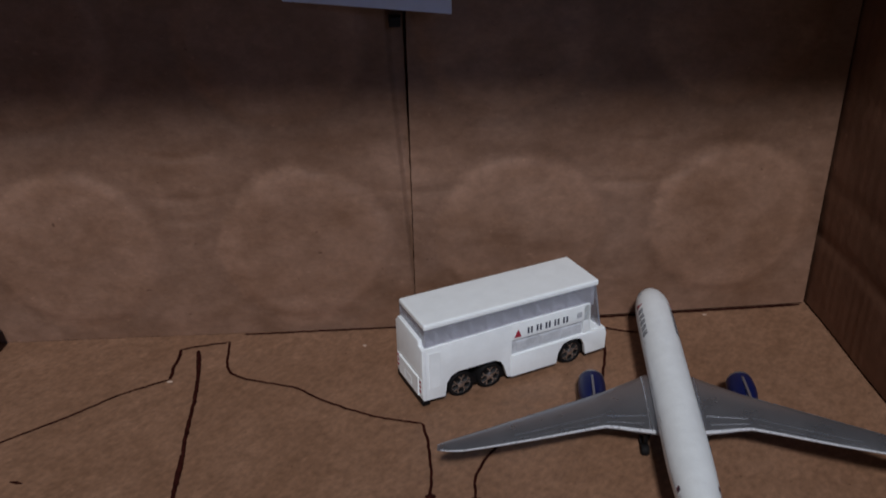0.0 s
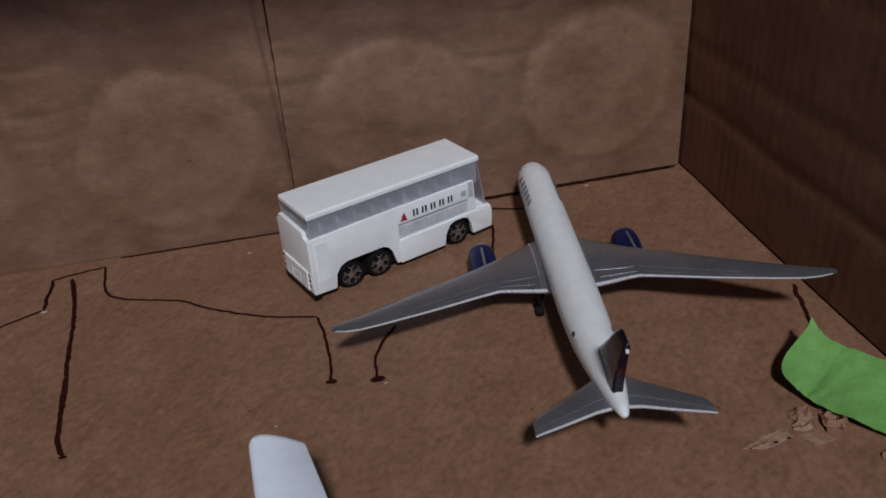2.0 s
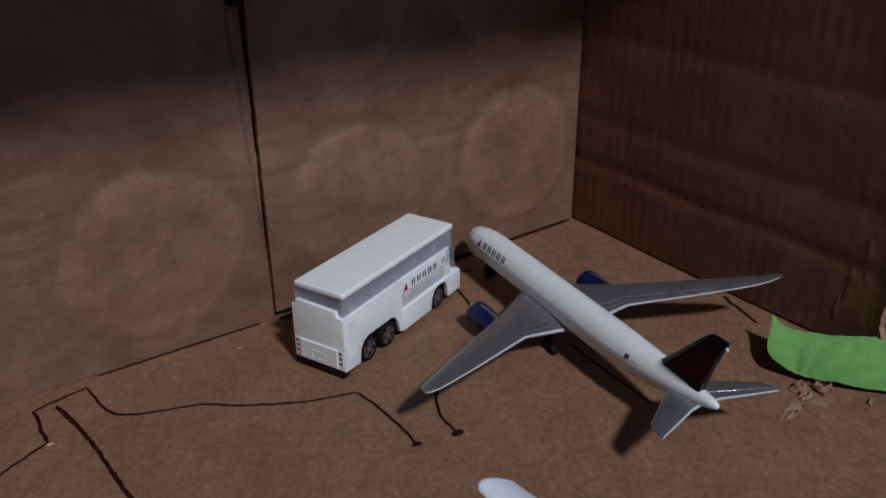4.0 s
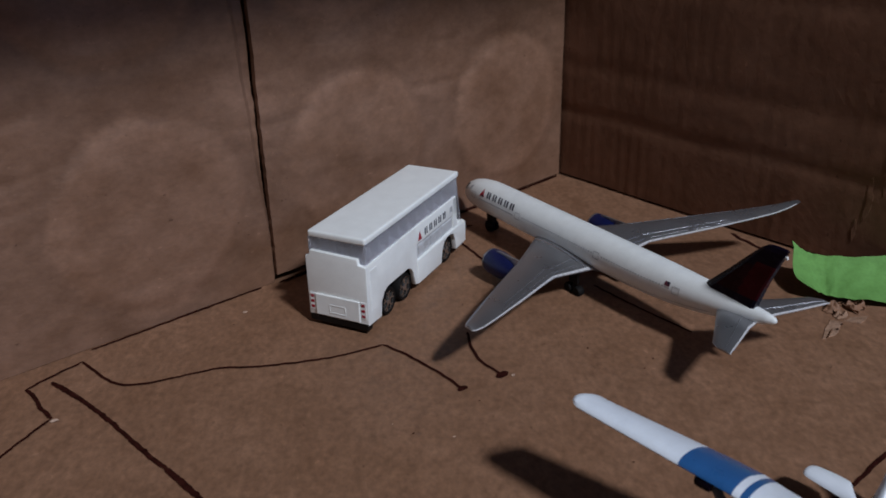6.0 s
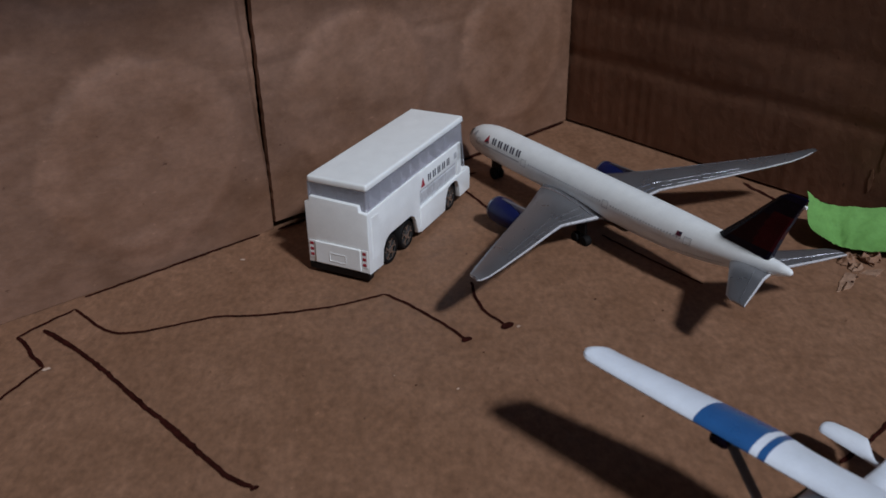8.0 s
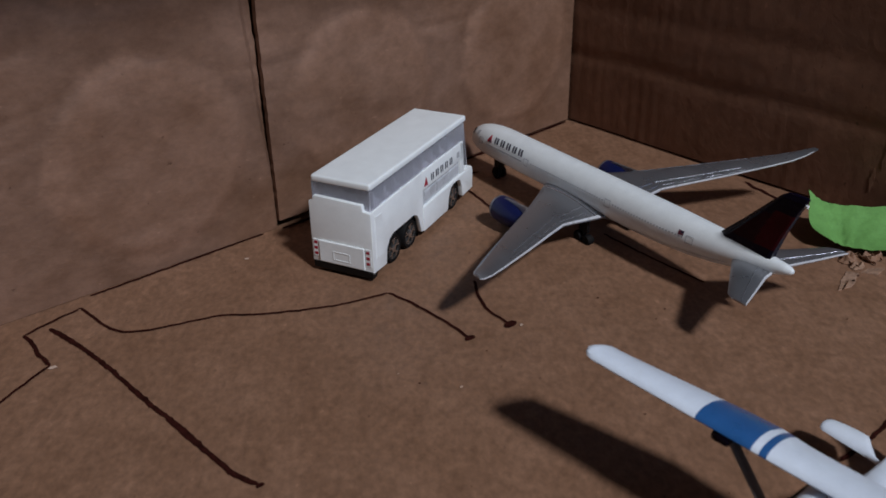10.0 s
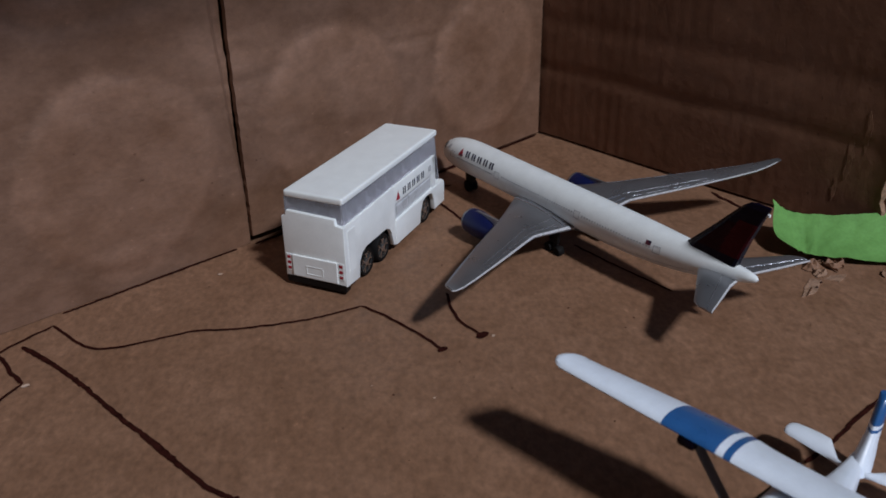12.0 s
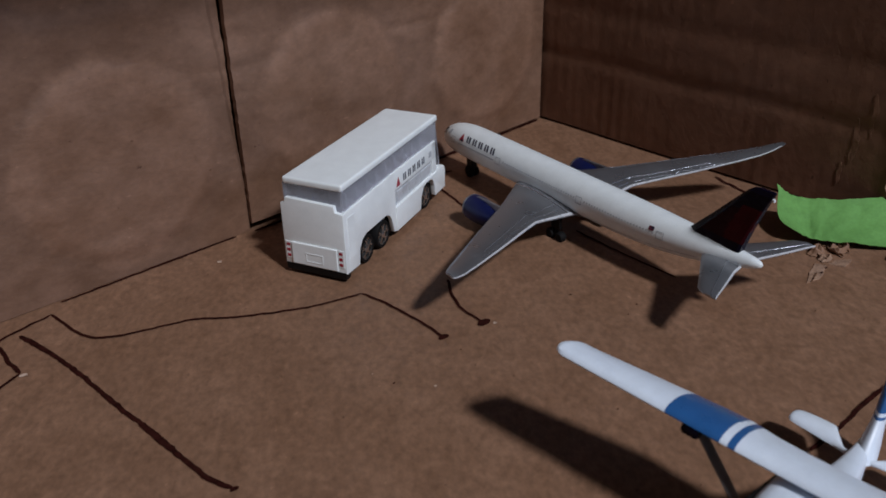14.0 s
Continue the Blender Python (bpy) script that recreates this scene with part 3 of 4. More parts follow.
    part("rear_post", box_bm(0.0024, 0.0040, 0.0080, 0.0098, 0.0284, 0.0319, 0.0003), M_MAROON, bus, "dark post behind the rear window")
    part("deck", box_bm(0.0022, 0.0690, -0.0100, 0.0100, 0.0228, 0.0236), M_INNER, bus)
    for i in range(9):
        for side in (-1, 1):
            x = 0.0060 + 0.0068 * i
            bm = prism([(x, 0.0237), (x + 0.0036, 0.0237), (x + 0.0036, 0.0256), (x + 0.0012, 0.0258), (x + 0.0006, 0.0288), (x, 0.0288)], "y", *sorted((side * 0.0030, side * 0.0088)))
            part("seat", bm, M_INNER, bus)
    for x in (0.0153, 0.0270, 0.0616):
        for side in (-1, 1):
            wheel(bus, x, side * (W - 0.0030), 0.0051, 0.0042, side)


toy_bus()


# ---- toy jet airliner ----
FUS = [(0.0, 0.0004, 0.0140), (0.0006, 0.0017, 0.0141), (0.0018, 0.0030, 0.0143), (0.0038, 0.0043, 0.0146), (0.0066, 0.0054, 0.0149), (0.0105, 0.0062, 0.0152), (0.0155, 0.0067, 0.0154), (0.021, 0.0069, 0.0155),
       (0.06, 0.0069, 0.0155), (0.10, 0.0069, 0.0155), (0.110, 0.0067, 0.0157), (0.120, 0.0062, 0.0161), (0.130, 0.0053, 0.0168), (0.138, 0.0043, 0.0176), (0.146, 0.0030, 0.0185), (0.152, 0.0019, 0.0192), (0.1548, 0.0011, 0.0195), (0.1556, 0.0004, 0.0196)]


def fus_at(s):
    for a, b in zip(FUS, FUS[1:]):
        if s <= b[0]:
            t = (s - a[0]) / (b[0] - a[0])
            return a[1] + (b[1] - a[1]) * t, a[2] + (b[2] - a[2]) * t
    return FUS[-1][1], FUS[-1][2]


def fus_point(s, angle, side, lift=0.00012):
    r, z = fus_at(s)
    a = radians(angle)
    return Vector((-s, side * (r + lift) * math.cos(a), z + (r + lift) * math.sin(a)))


def fus_patch(bm, s0, s1, a0, a1, side, slant=0.0, top=1.0):
    """A small print that lies on the fuselage's skin; top < 1 narrows its upper edge."""
    rows = []
    for a in steps(a0, a1, 4):
        t = (a - a0) / (a1 - a0)
        mid, half = (s0 + s1) / 2 + slant * t, (s1 - s0) / 2 * (1 + (top - 1) * t)
        rows.append([bm.verts.new(fus_point(s, a, side)) for s in (mid - half, mid + half)])
    for a, b in zip(rows, rows[1:]):
        bm.faces.new((a[0], a[1], b[1], b[0]))


def foil(lead, trail, thick, n=7):
    """Points of a wing section from lead to trail and back, thick in z. lead and trail are places."""
    lead, trail = Vector(lead), Vector(trail)
    up, low = [], []
    for i in range(n + 1):
        t = 0.5 - 0.5 * math.cos(math.pi * i / n)
        h = thick * (2.6 * math.sqrt(max(t, 0)) * (1 - t) ** 0.9) * 0.62 + thick * 0.16 * math.sin(math.pi * min(t, 1)) + thick * 0.10 * t
        p = lead.lerp(trail, t)
        up.append(p + Vector((0, 0, h)))
        low.append(p - Vector((0, 0, 0.45 * h + thick * 0.04)))
    return up + low[::-1][0:-1]


def surface(stations, side):
    return [foil((-sl, side * lat, z), (-st, side * lat, z - drop), th) for lat, sl, st, z, th, drop in stations]


WING = [(0.0040, 0.0515, 0.0852, 0.0120, 0.0030, 0.0016), (0.0070, 0.0540, 0.0850, 0.0121, 0.0028, 0.0014), (0.0140, 0.0592, 0.0846, 0.0124, 0.0022, 0.0010), (0.0190, 0.0628, 0.0840, 0.0126, 0.0019, 0.0008), (0.0228, 0.0655, 0.0840, 0.0128, 0.0017, 0.0006),
        (0.0290, 0.0698, 0.0866, 0.0133, 0.0014, 0.0004), (0.0450, 0.0806, 0.0940, 0.0150, 0.0012, 0.0002), (0.0600, 0.0914, 0.1010, 0.0170, 0.0010, 0.0), (0.0670, 0.0968, 0.1042, 0.0182, 0.0009, 0.0), (0.0712, 0.1008, 0.1062, 0.0196, 0.0008, 0.0), (0.0736, 0.1043, 0.1078, 0.0212, 0.0007, 0.0), (0.0745, 0.1066, 0.1088, 0.0222, 0.0005, 0.0)]
TAIL = [(0.0015, 0.1360, 0.1502, 0.0172, 0.0013, 0.0), (0.0060, 0.1390, 0.1512, 0.0174, 0.0012, 0.0), (0.0140, 0.1452, 0.1545, 0.0178, 0.0010, 0.0), (0.0212, 0.1506, 0.1574, 0.0183, 0.0008, 0.0), (0.0226, 0.1534, 0.1581, 0.0185, 0.0005, 0.0)]


def top_height(th, t):
    return th * (2.6 * math.sqrt(t) * max(1 - t, 0) ** 0.9) * 0.62 + th * 0.16 * math.sin(math.pi * t) + th * 0.10 * t


def edge_strip(stations, side, first, last, inner, outer, lift, name, mat, parent):
    """A narrow raised strip on a surface's top, between two fractions of its chord."""
    rows = []
    for lat, sl, st, z, th, drop in stations[first:last]:
        ring = []
        for f in (inner, outer):
            base = Vector((-(sl + (st - sl) * f), side * lat, z - drop * f + top_height(th, f)))
            ring += [base, base + Vector((0, 0, lift))] if f == inner else [base + Vector((0, 0, lift)), base - Vector((0, 0, 0.0001))]
        rows.append(ring)
    return part(name, loft(rows), mat, parent, smooth=30)


def chord_strip(stations, side, lat0, lat1, f, wide, name, mat, parent):
    """A raised line on a surface's top at the fraction f of its chord, from lat0 to lat1."""
    cut = []
    for lat in [lat0] + [st[0] for st in stations if lat0 < st[0] < lat1] + [lat1]:
        for p, q in zip(stations, stations[1:]):
            if p[0] <= lat <= q[0]:
                k = (lat - p[0]) / (q[0] - p[0])
                cut.append(tuple(u + (w - u) * k for u, w in zip(p, q)))
                break
    return edge_strip(cut, side, 0, len(cut), f, f + wide, 0.00008, name, mat, parent)


def turned(profile, x, y, z, n=20):
    """Rings round an axis along x; profile of (x offset, radius)."""
    return [[Vector((x + dx, y + math.cos(a) * r, z + math.sin(a) * r)) for a in steps(0, 2 * math.pi * (n - 1) / n, n - 1)] for dx, r in profile]


def disc_wheel(name, x, y, r, w, parent, mat):
    rings = [[Vector((x + math.cos(a) * r * k, y + t, r + math.sin(a) * r * k)) for a in steps(0, 2 * math.pi * 15 / 16, 15)] for t, k in ((-w / 2, 0.82), (-w * 0.3, 1.0), (w * 0.3, 1.0), (w / 2, 0.82))]
    return part(name, loft(rings), mat, parent, smooth=40)


def banded(ob, extra, test):
    """Gives the faces that pass the test another material."""
    ob.data.materials.append(extra)
    for f in ob.data.polygons:
        if test(f.center):
            f.material_index = len(ob.data.materials) - 1
    return ob


def toy_airliner():
    jet = tagged(empty("toy_airliner", Matrix.Translation((0.0883, 0.2898, 0)) @ pose(0, 0, 0, 0, 0, 81.65) @ Matrix.Translation((0, 0, 0.0155)) @ pose(0, 0, 0, -2.0, 0, 0) @ Matrix.Translation((0, 0, -0.0155))),
                 "white toy jet airliner with silver wings and dark tail", "toy plane")
    n = 28
    rings = [[Vector((-s, math.cos(a) * r, z + math.sin(a) * r)) for a in steps(0, 2 * math.pi * (n - 1) / n, n - 1)] for s, r, z in FUS]
    body = part("fuselage", loft(rings), M_WHITE, jet, "glossy white painted fuselage", smooth=50)
    bm = loft([[Vector((-s, math.cos(a) * w, 0.0112 + math.sin(a) * h)) for a in steps(0, 2 * math.pi * 15 / 16, 15)] for s, w, h in ((0.048, 0.002, 0.0012), (0.054, 0.0058, 0.0034), (0.066, 0.0068, 0.0040), (0.080, 0.0064, 0.0040), (0.087, 0.0044, 0.0030), (0.094, 0.002, 0.0012))])
    part("belly_fairing", bm, M_SILVER, jet, "silver belly", smooth=50)
    for side in (-1, 1):
        wing = part("wing", loft(surface(WING, side)), M_SILVER, jet, "silver painted metal wing", smooth=40)
        edge_strip(WING, side, 1, 11, 0.962, 1.0, 0.00022, "trailing_edge", M_EDGE, wing)
        for lat0, lat1, f, wide in ((0.0095, 0.0222, 0.74, 0.016), (0.0105, 0.0225, 0.86, 0.016), (0.0236, 0.0520, 0.70, 0.022)):
            chord_strip(WING, side, lat0, lat1, f, wide, "flap_line", M_FLAP, wing)
        for lat0, lat1 in ((0.0250, 0.0285), (0.0300, 0.0372), (0.0390, 0.0450), (0.0470, 0.0530), (0.0545, 0.0552)):
            chord_strip(WING, side, lat0, lat1, 0.845, 0.020, "flap_line", M_FLAP, wing)
        for lat0, lat1 in ((0.0240, 0.0310), (0.0316, 0.0400), (0.0406, 0.0500), (0.0506, 0.0590), (0.0596, 0.0700)):
            chord_strip(WING, side, lat0, lat1, 0.03, 0.016, "leading_edge", M_FLAP, wing)
        # the raised seam of the wing root, a little off the body
        rows = []
        for f in steps(0.04, 0.985, 16):
            lat, sl, st, z, th, drop = [u + (v - u) * 0.25 for u, v in zip(WING[1], WING[2])]
            base = Vector((-(sl + (st - sl) * f), side * (lat - 0.0004 * f), z - drop * f + top_height(th, f)))
            rows.append([base + Vector((0, dy, dz)) for dy, dz in ((-0.0005, -0.0001), (-0.0002, 0.00018), (0.0002, 0.00018), (0.0005, -0.0001))])
        part("root_seam", loft(rows), M_FLAP, wing, smooth=40)
        rear = TAIL if side > 0 else [(lat, sl, st - 0.04 * lat, z, th, drop) for lat, sl, st, z, th, drop in TAIL]
        tail = part("tailplane", loft(surface(rear, side)), M_SILVER, jet, "silver tailplane", smooth=40)
        edge_strip(rear, side, 0, 5, 0.955, 1.0, 0.0003, "trailing_edge", M_EDGE, tail)
        edge_strip(rear, side, 0, 5, 0.665, 0.685, 0.0001, "hinge_line", M_FLAP, tail)
        # engine
        y, z = side * 0.0256, 0.0077
        prof = [(0.0, 0.0037), (0.0004, 0.0043), (-0.0012, 0.0047), (-0.0045, 0.0049), (-0.0085, 0.0047), (-0.0125, 0.0039), (-0.0150, 0.0030)]
        eng = part("engine", loft(turned([(-0.004, 0.0034)] + prof, -0.0515, y, z)), M_NAVY, jet, "dark blue engine", smooth=50)
        part("intake_lip", loft(turned([(0.0001, 0.0037), (0.0006, 0.0040), (0.0003, 0.0045), (-0.0006, 0.00466), (-0.0006, 0.0037)], -0.0515, y, z), cap=False), M_SILVER, eng, "silver intake lip", smooth=50)
        part("fan", loft(turned([(-0.0016, 0.0036), (-0.0016, 0.001), (-0.0004, 0.0003)], -0.0515, y, z)), M_BLACK, eng, smooth=30)
        part("exhaust_cone", loft(turned([(-0.0140, 0.0021), (-0.0175, 0.0012), (-0.0185, 0.0004)], -0.0515, y, z)), M_BLACK, eng, smooth=50)
        part("pylon", prism([(-0.0540, 0.0122), (-0.0560, 0.0130), (-0.0690, 0.0137), (-0.0720, 0.0126), (-0.0650, 0.0106)], "y", y - 0.0004, y + 0.0004, 0.0001), M_SILVER, jet, "thin silver pylon")
        # main gear
        gy = side * 0.0098
        leg = part("main_gear", loft([[Vector((-0.0795 + math.cos(a) * 0.0008, gy * (0.7 + 0.3 * k), z2 + 0.0)) + Vector((0, math.sin(a) * 0.0008, 0)) for a in steps(0, 2 * math.pi * 7 / 8, 7)] for k, z2 in ((1, 0.0022), (0, 0.0112))]), M_BLACK, jet, "black plastic landing gear", smooth=50)
        part("gear_door", box_bm(-0.0818, -0.0772, gy - 0.0006, gy + 0.0006, 0.0045, 0.0100, 0.0003), M_BLACK, leg)
        for dx in (-0.0024, 0.0024):
            disc_wheel("gear_wheel", -0.0795 + dx, gy, 0.0019, 0.0026, leg, M_TYRE)
        # prints on the body
        bm = bmesh.new()
        fus_patch(bm, 0.0172, 0.0204, 21, 47, side, 0.0, 0.06)
        part("emblem", bm, M_RED, jet, "red triangle print")
        bm = bmesh.new()
        fus_patch(bm, 0.0182, 0.0200, 21, 28, side, 0.0, 0.5)
        part("emblem_shade", bm, M_DARKPRINT, jet)
        for k in range(5):
            s = 0.0222 + 0.0038 * k
            for ds, ww in ((0.0, 0.0012), (0.0014, 0.0013)):
                bm = bmesh.new()
                fus_patch(bm, s + ds, s + ds + ww * 0.68, 23, 44, side, -0.0005)
                part("print_bar", bm, M_DARKPRINT, jet)
        for s, a0, a1 in ((0.0425, 2, 24), (0.0870, 2, 24), (0.1225, 2, 26), (0.0130, 4, 26)):
            bm = bmesh.new()
            for b in ((s - 0.0014, s - 0.0012, a0, a1), (s + 0.0012, s + 0.0014, a0, a1), (s - 0.0012, s + 0.0012, a1 - 2, a1), (s - 0.0012, s + 0.0012, a0, a0 + 2)):
                fus_patch(bm, *b, side)
            part("door_outline", bm, M_PRINT, jet)
        bm = bmesh.new()
        for s in [0.0455 + 0.00125 * i for i in range(32)] + [0.0895 + 0.00125 * i for i in range(25)]:
            fus_patch(bm, s, s + 0.0006, 13, 18, side)
        tagged(part("window_row", bm, M_PRINT, jet, "row of tiny grey printed windows"), kind="stuff")
        bm = bmesh.new()
        fus_patch(bm, 0.0172, 0.0400, 8, 12, side)
        part("print_line", bm, M_PRINT, jet)
        bm = bmesh.new()
        for k in range(10):
            fus_patch(bm, 0.090 + 0.0046 * k, 0.0947 + 0.0046 * k, -36 + 1.2 * k, -33.5 + 1.2 * k, side)
        part("belly_line", bm, M_PRINT, jet, "thin grey joint along the lower body")
        bm = bmesh.new()
        fus_patch(bm, 0.0024, 0.0058, 24, 60, side, 0.0008, 0.75)
        part("cockpit_window", bm, M_BLACK, jet, "dark cockpit window")
        bm = bmesh.new()
        fus_patch(bm, 0.0078, 0.0102, 30, 48, side, 0.0010, 0.7)
        part("side_window", bm, M_PRINT, jet, "pale grey printed side window")
        bm = bmesh.new()
        fus_patch(bm, 0.1180, 0.1200, 20, 33, side)
        part("flag_print", bm, M_FLAG, jet, "tiny dark red and blue flag print")
        bm = bmesh.new()
        fus_patch(bm, 0.1190, 0.1200, 27, 33, side)
        part("flag_corner", bm, M_DARKPRINT, jet).location.y = side * 0.0001
    # fin
    def fin_ring(z, s0, s1, th):
        pts = [(s0 + (s1 - s0) * t, th * min(1.0, 0.15 + t / 0.15) * min(1.0, 0.75 + 6 * (1 - t))) for t in steps(0, 1, 20)]
        return [Vector((-s, w, z)) for s, w in pts] + [Vector((-s, -w, z)) for s, w in pts[::-1]]
    levels = [(0.0195, 0.1275, 0.1478, 0.0016), (0.0225, 0.1300, 0.1486, 0.0015), (0.030, 0.1375, 0.1512, 0.0013), (0.038, 0.1450, 0.1545, 0.0011), (0.0410, 0.1480, 0.1560, 0.0009), (0.0424, 0.1500, 0.1566, 0.0005), (0.0428, 0.1520, 0.1562, 0.0002)]
    rings = []
    for la, lb in zip(levels, levels[1:]):
        rings += [fin_ring(*[a + (b - a) * t for a, b in zip(la, lb)]) for t in steps(0, 1, 5)[:-1]]
    fin = part("fin", loft(rings + [fin_ring(*levels[-1])]), M_TAILNAVY, jet, "dark navy tail fin with dark red emblem", smooth=9)

    def emblem(c):
        s, z = -c.x, c.z
        rise = z - 0.0215
        lead, trail = 0.1300 + rise * 1.0, 0.1486 + rise * 0.36
        f = (s - lead) / (trail - lead)
        return f, z
    banded(fin, M_TAILRED, lambda c: 0.42 + 20 * (0.031 - emblem(c)[1]) < emblem(c)[0] < 0.97 and 0.0236 < emblem(c)[1] < 0.0368)
    banded(fin, M_TAILDARK, lambda c: 0.10 < emblem(c)[0] <= 0.42 + 20 * (0.031 - emblem(c)[1]) and 0.0236 < emblem(c)[1] < 0.0352)
    part("tail_lamp", box_bm(-0.1565, -0.1554, -0.0004, 0.0004, 0.0398, 0.0407, 0.0002), M_WHITE, fin)
    # nose gear
    leg = part("nose_gear", loft([[Vector((-0.0165 + math.cos(a) * 0.0014, math.sin(a) * 0.0009, z)) for a in steps(0, 2 * math.pi * 7 / 8, 7)] for z in (0.002, 0.0100)]), M_BLACK, jet, "black plastic landing gear", smooth=50)
    part("gear_door", box_bm(-0.0185, -0.0147, -0.0013, 0.0013, 0.0040, 0.0095, 0.0003), M_BLACK, leg)
    for y in (-0.0013, 0.0013):
        disc_wheel("gear_wheel", -0.0165, y, 0.0025, 0.0017, leg, M_TYRE)


toy_airliner()


# ---- toy light aircraft ----
def toy_light_plane():
    # local x points to the nose, local -y to the wing that reaches over the floor
    plane = tagged(empty("toy_light_plane", pose(-0.0170, 0.0820, 0, 0, 0, 180)), "white and blue toy high-wing light aircraft with struts", "toy plane")

    def swing(x):
        # the tail is bent a little to one side
        return -0.0050 * max(0.0, -x - 0.004) / 0.036
    rows = []
    half = [0.004, 0.010, 0.0133, 0.0135, 0.0150, 0.0152, 0.0164, 0.0166, 0.022, 0.0282, 0.0284, 0.036, 0.044, 0.050, 0.0525, 0.0535, 0.0545, 0.0552, 0.0557, 0.05595]
    for y in [-h for h in half[::-1]] + half:
        tip = max(0.0, (abs(y) - 0.0532) / 0.0028)
        inset = 0.0027 * (1 - math.sqrt(max(0.0, 1 - tip ** 2)))
        k = (abs(y) - 0.008) / 0.046
        lead, high = 0.0045 + 0.0026 * max(k, 0), 0.0300 + 0.0033 * max(k, 0)
        trail, low = -0.0138 + 0.0084 * max(k, 0) + 0.0022 * max(0.0, 1 - max(k, 0) / 0.22), 0.0240 + 0.0044 * max(k, 0)
        # the paint bands run a little aslant to the chord
        slant = math.copysign(0.0019 * min(1.0, max(0.0, (0.0535 - abs(y)) / 0.014)), y)
        lip = 0.0003 * smoothstep((abs(y) - 0.0540) / 0.0012)
        rows.append(foil((lead - inset, y, high + lip), (trail + inset * 0.1, y + slant, low + lip), 0.0026 * (1 - 0.55 * tip ** 3), 9))
    wing = part("wing", loft(rows), M_PLANE, plane, "white wing with a blue band and pinstripe", smooth=45)
    def wing_bands(c):
        y = abs(c.y)
        k = max(0.0, (y - 0.008) / 0.046)
        lead, trail = 0.0045 + 0.0026 * k, -0.0138 + 0.0084 * k + 0.0022 * max(0.0, 1 - k / 0.22)
        y -= 0.0019 * min(1.0, max(0.0, (lead - c.x) / (lead - trail)))
        return 0.0165 < y < 0.0283 or 0.01346 < y < 0.01506
    banded(wing, M_BLUE, wing_bands)
    for side in (-1, 1):
        # strut and its fitting
        a, b = Vector((0.0026, side * 0.0226, 0.0300)), Vector((0.0024, side * 0.0078, 0.0110))
        d = (b - a).normalized()
        across = Vector((1, 0, 0))
        off = d.cross(across).normalized()
        ring = [(math.cos(t) * 0.0013, math.sin(t) * 0.0006) for t in steps(0, 2 * math.pi * 9 / 10, 9)]
        part("strut", loft([[p + across * u + off * v for u, v in ring] for p in (a, b)]), M_STRUT, plane, "dark grey strut", smooth=50)
        part("strut_fitting", box_bm(0.0010, 0.0055, side * 0.0228 - 0.0020, side * 0.0228 + 0.0020, 0.0284, 0.0308, 0.0009), M_TAILNAVY, plane, "dark fitting under the wing", smooth=50)
        # tailplane, low over the floor
        rows = []
        for y in (0.0006, 0.0026, 0.0032, 0.0045, 0.0060, 0.0075, 0.0080, 0.0105, 0.0135, 0.0156, 0.0162, 0.0167, 0.0170, 0.0172):
            tip = 1 - math.sqrt(max(0.0, 1 - (max(0.0, y - 0.0156) / 0.00164) ** 2))
            lead = -0.0374 - 0.0024 * y / 0.0172 - 0.0012 * tip
            # the elevator is cut aslant beside the rudder
            cut = min(1.0, max(0.0, (y - 0.0030) / 0.0048))
            trail = lead + (-0.0453 - 0.0006 * math.sin(math.pi * min(1.0, max(0.0, (y - 0.006) / 0.011))) + 0.0010 * tip - lead) * (0.14 + 0.86 * cut)
            rows.append(foil((lead, side * y + swing(-0.040), 0.0076), (trail, side * y + swing(-0.040), 0.0074), 0.0012 * (1 - 0.5 * tip)))
        part("tailplane", loft(rows), M_PLANE, plane, "white tailplane", smooth=45)
        part("side_window", prism([(0.0150, 0.0215), (0.0030, 0.0215), (-0.0030, 0.0225), (-0.0010, 0.0250), (0.0120, 0.0272)], "y", *sorted((side * 0.0066, side * 0.0074)), 0.0002), M_BLACK, plane, "dark cabin window")
        part("gear_leg", loft([[Vector((0.0010 + u, side * y, z + v)) for u, v in ((-0.001, 0), (0.001, 0), (0.001, 0.0008), (-0.001, 0.0008))] for y, z in ((0.0040, 0.0100), (0.0120, 0.0042))]), M_PLANE, plane)
        w = disc_wheel("gear_wheel", 0.0010, side * 0.0128, 0.0040, 0.0026, plane, M_TYRE)
    body = [(0.0360, 0.0022, 0.0150, 0.0024), (0.0350, 0.0052, 0.0152, 0.0052), (0.0280, 0.0062, 0.0155, 0.0064), (0.0180, 0.0068, 0.0160, 0.0072), (0.0130, 0.0073, 0.0184, 0.0100), (0.0080, 0.0075, 0.0190, 0.0099), (-0.0040, 0.0088, 0.0168, 0.0092), (-0.0085, 0.0076, 0.0156, 0.0084), (-0.0140, 0.0056, 0.0134, 0.0068), (-0.0230, 0.0036, 0.0102, 0.0046), (-0.0310, 0.0029, 0.0082, 0.0036), (-0.0385, 0.0021, 0.0070, 0.0028), (-0.0490, 0.0011, 0.0062, 0.0017)]
    rings = []
    for x, w, z, h in body:
        rings.append([Vector((x, math.copysign(abs(math.cos(a)) ** 0.55, math.cos(a)) * w + swing(x), z + math.copysign(abs(math.sin(a)) ** 0.6, math.sin(a)) * h)) for a in steps(0, 2 * math.pi * 23 / 24, 23)])
    part("fuselage", loft(rings), M_PLANE, plane, "white plastic fuselage", smooth=40)
    part("windscreen", sheet(lambda y, t: (0.0182 - 0.0060 * t, y, 0.0232 + 0.0048 * t), steps(-0.0056, 0.0056, 6), steps(0, 1, 4), -0.0008), M_BLACK, plane, "dark windscreen")

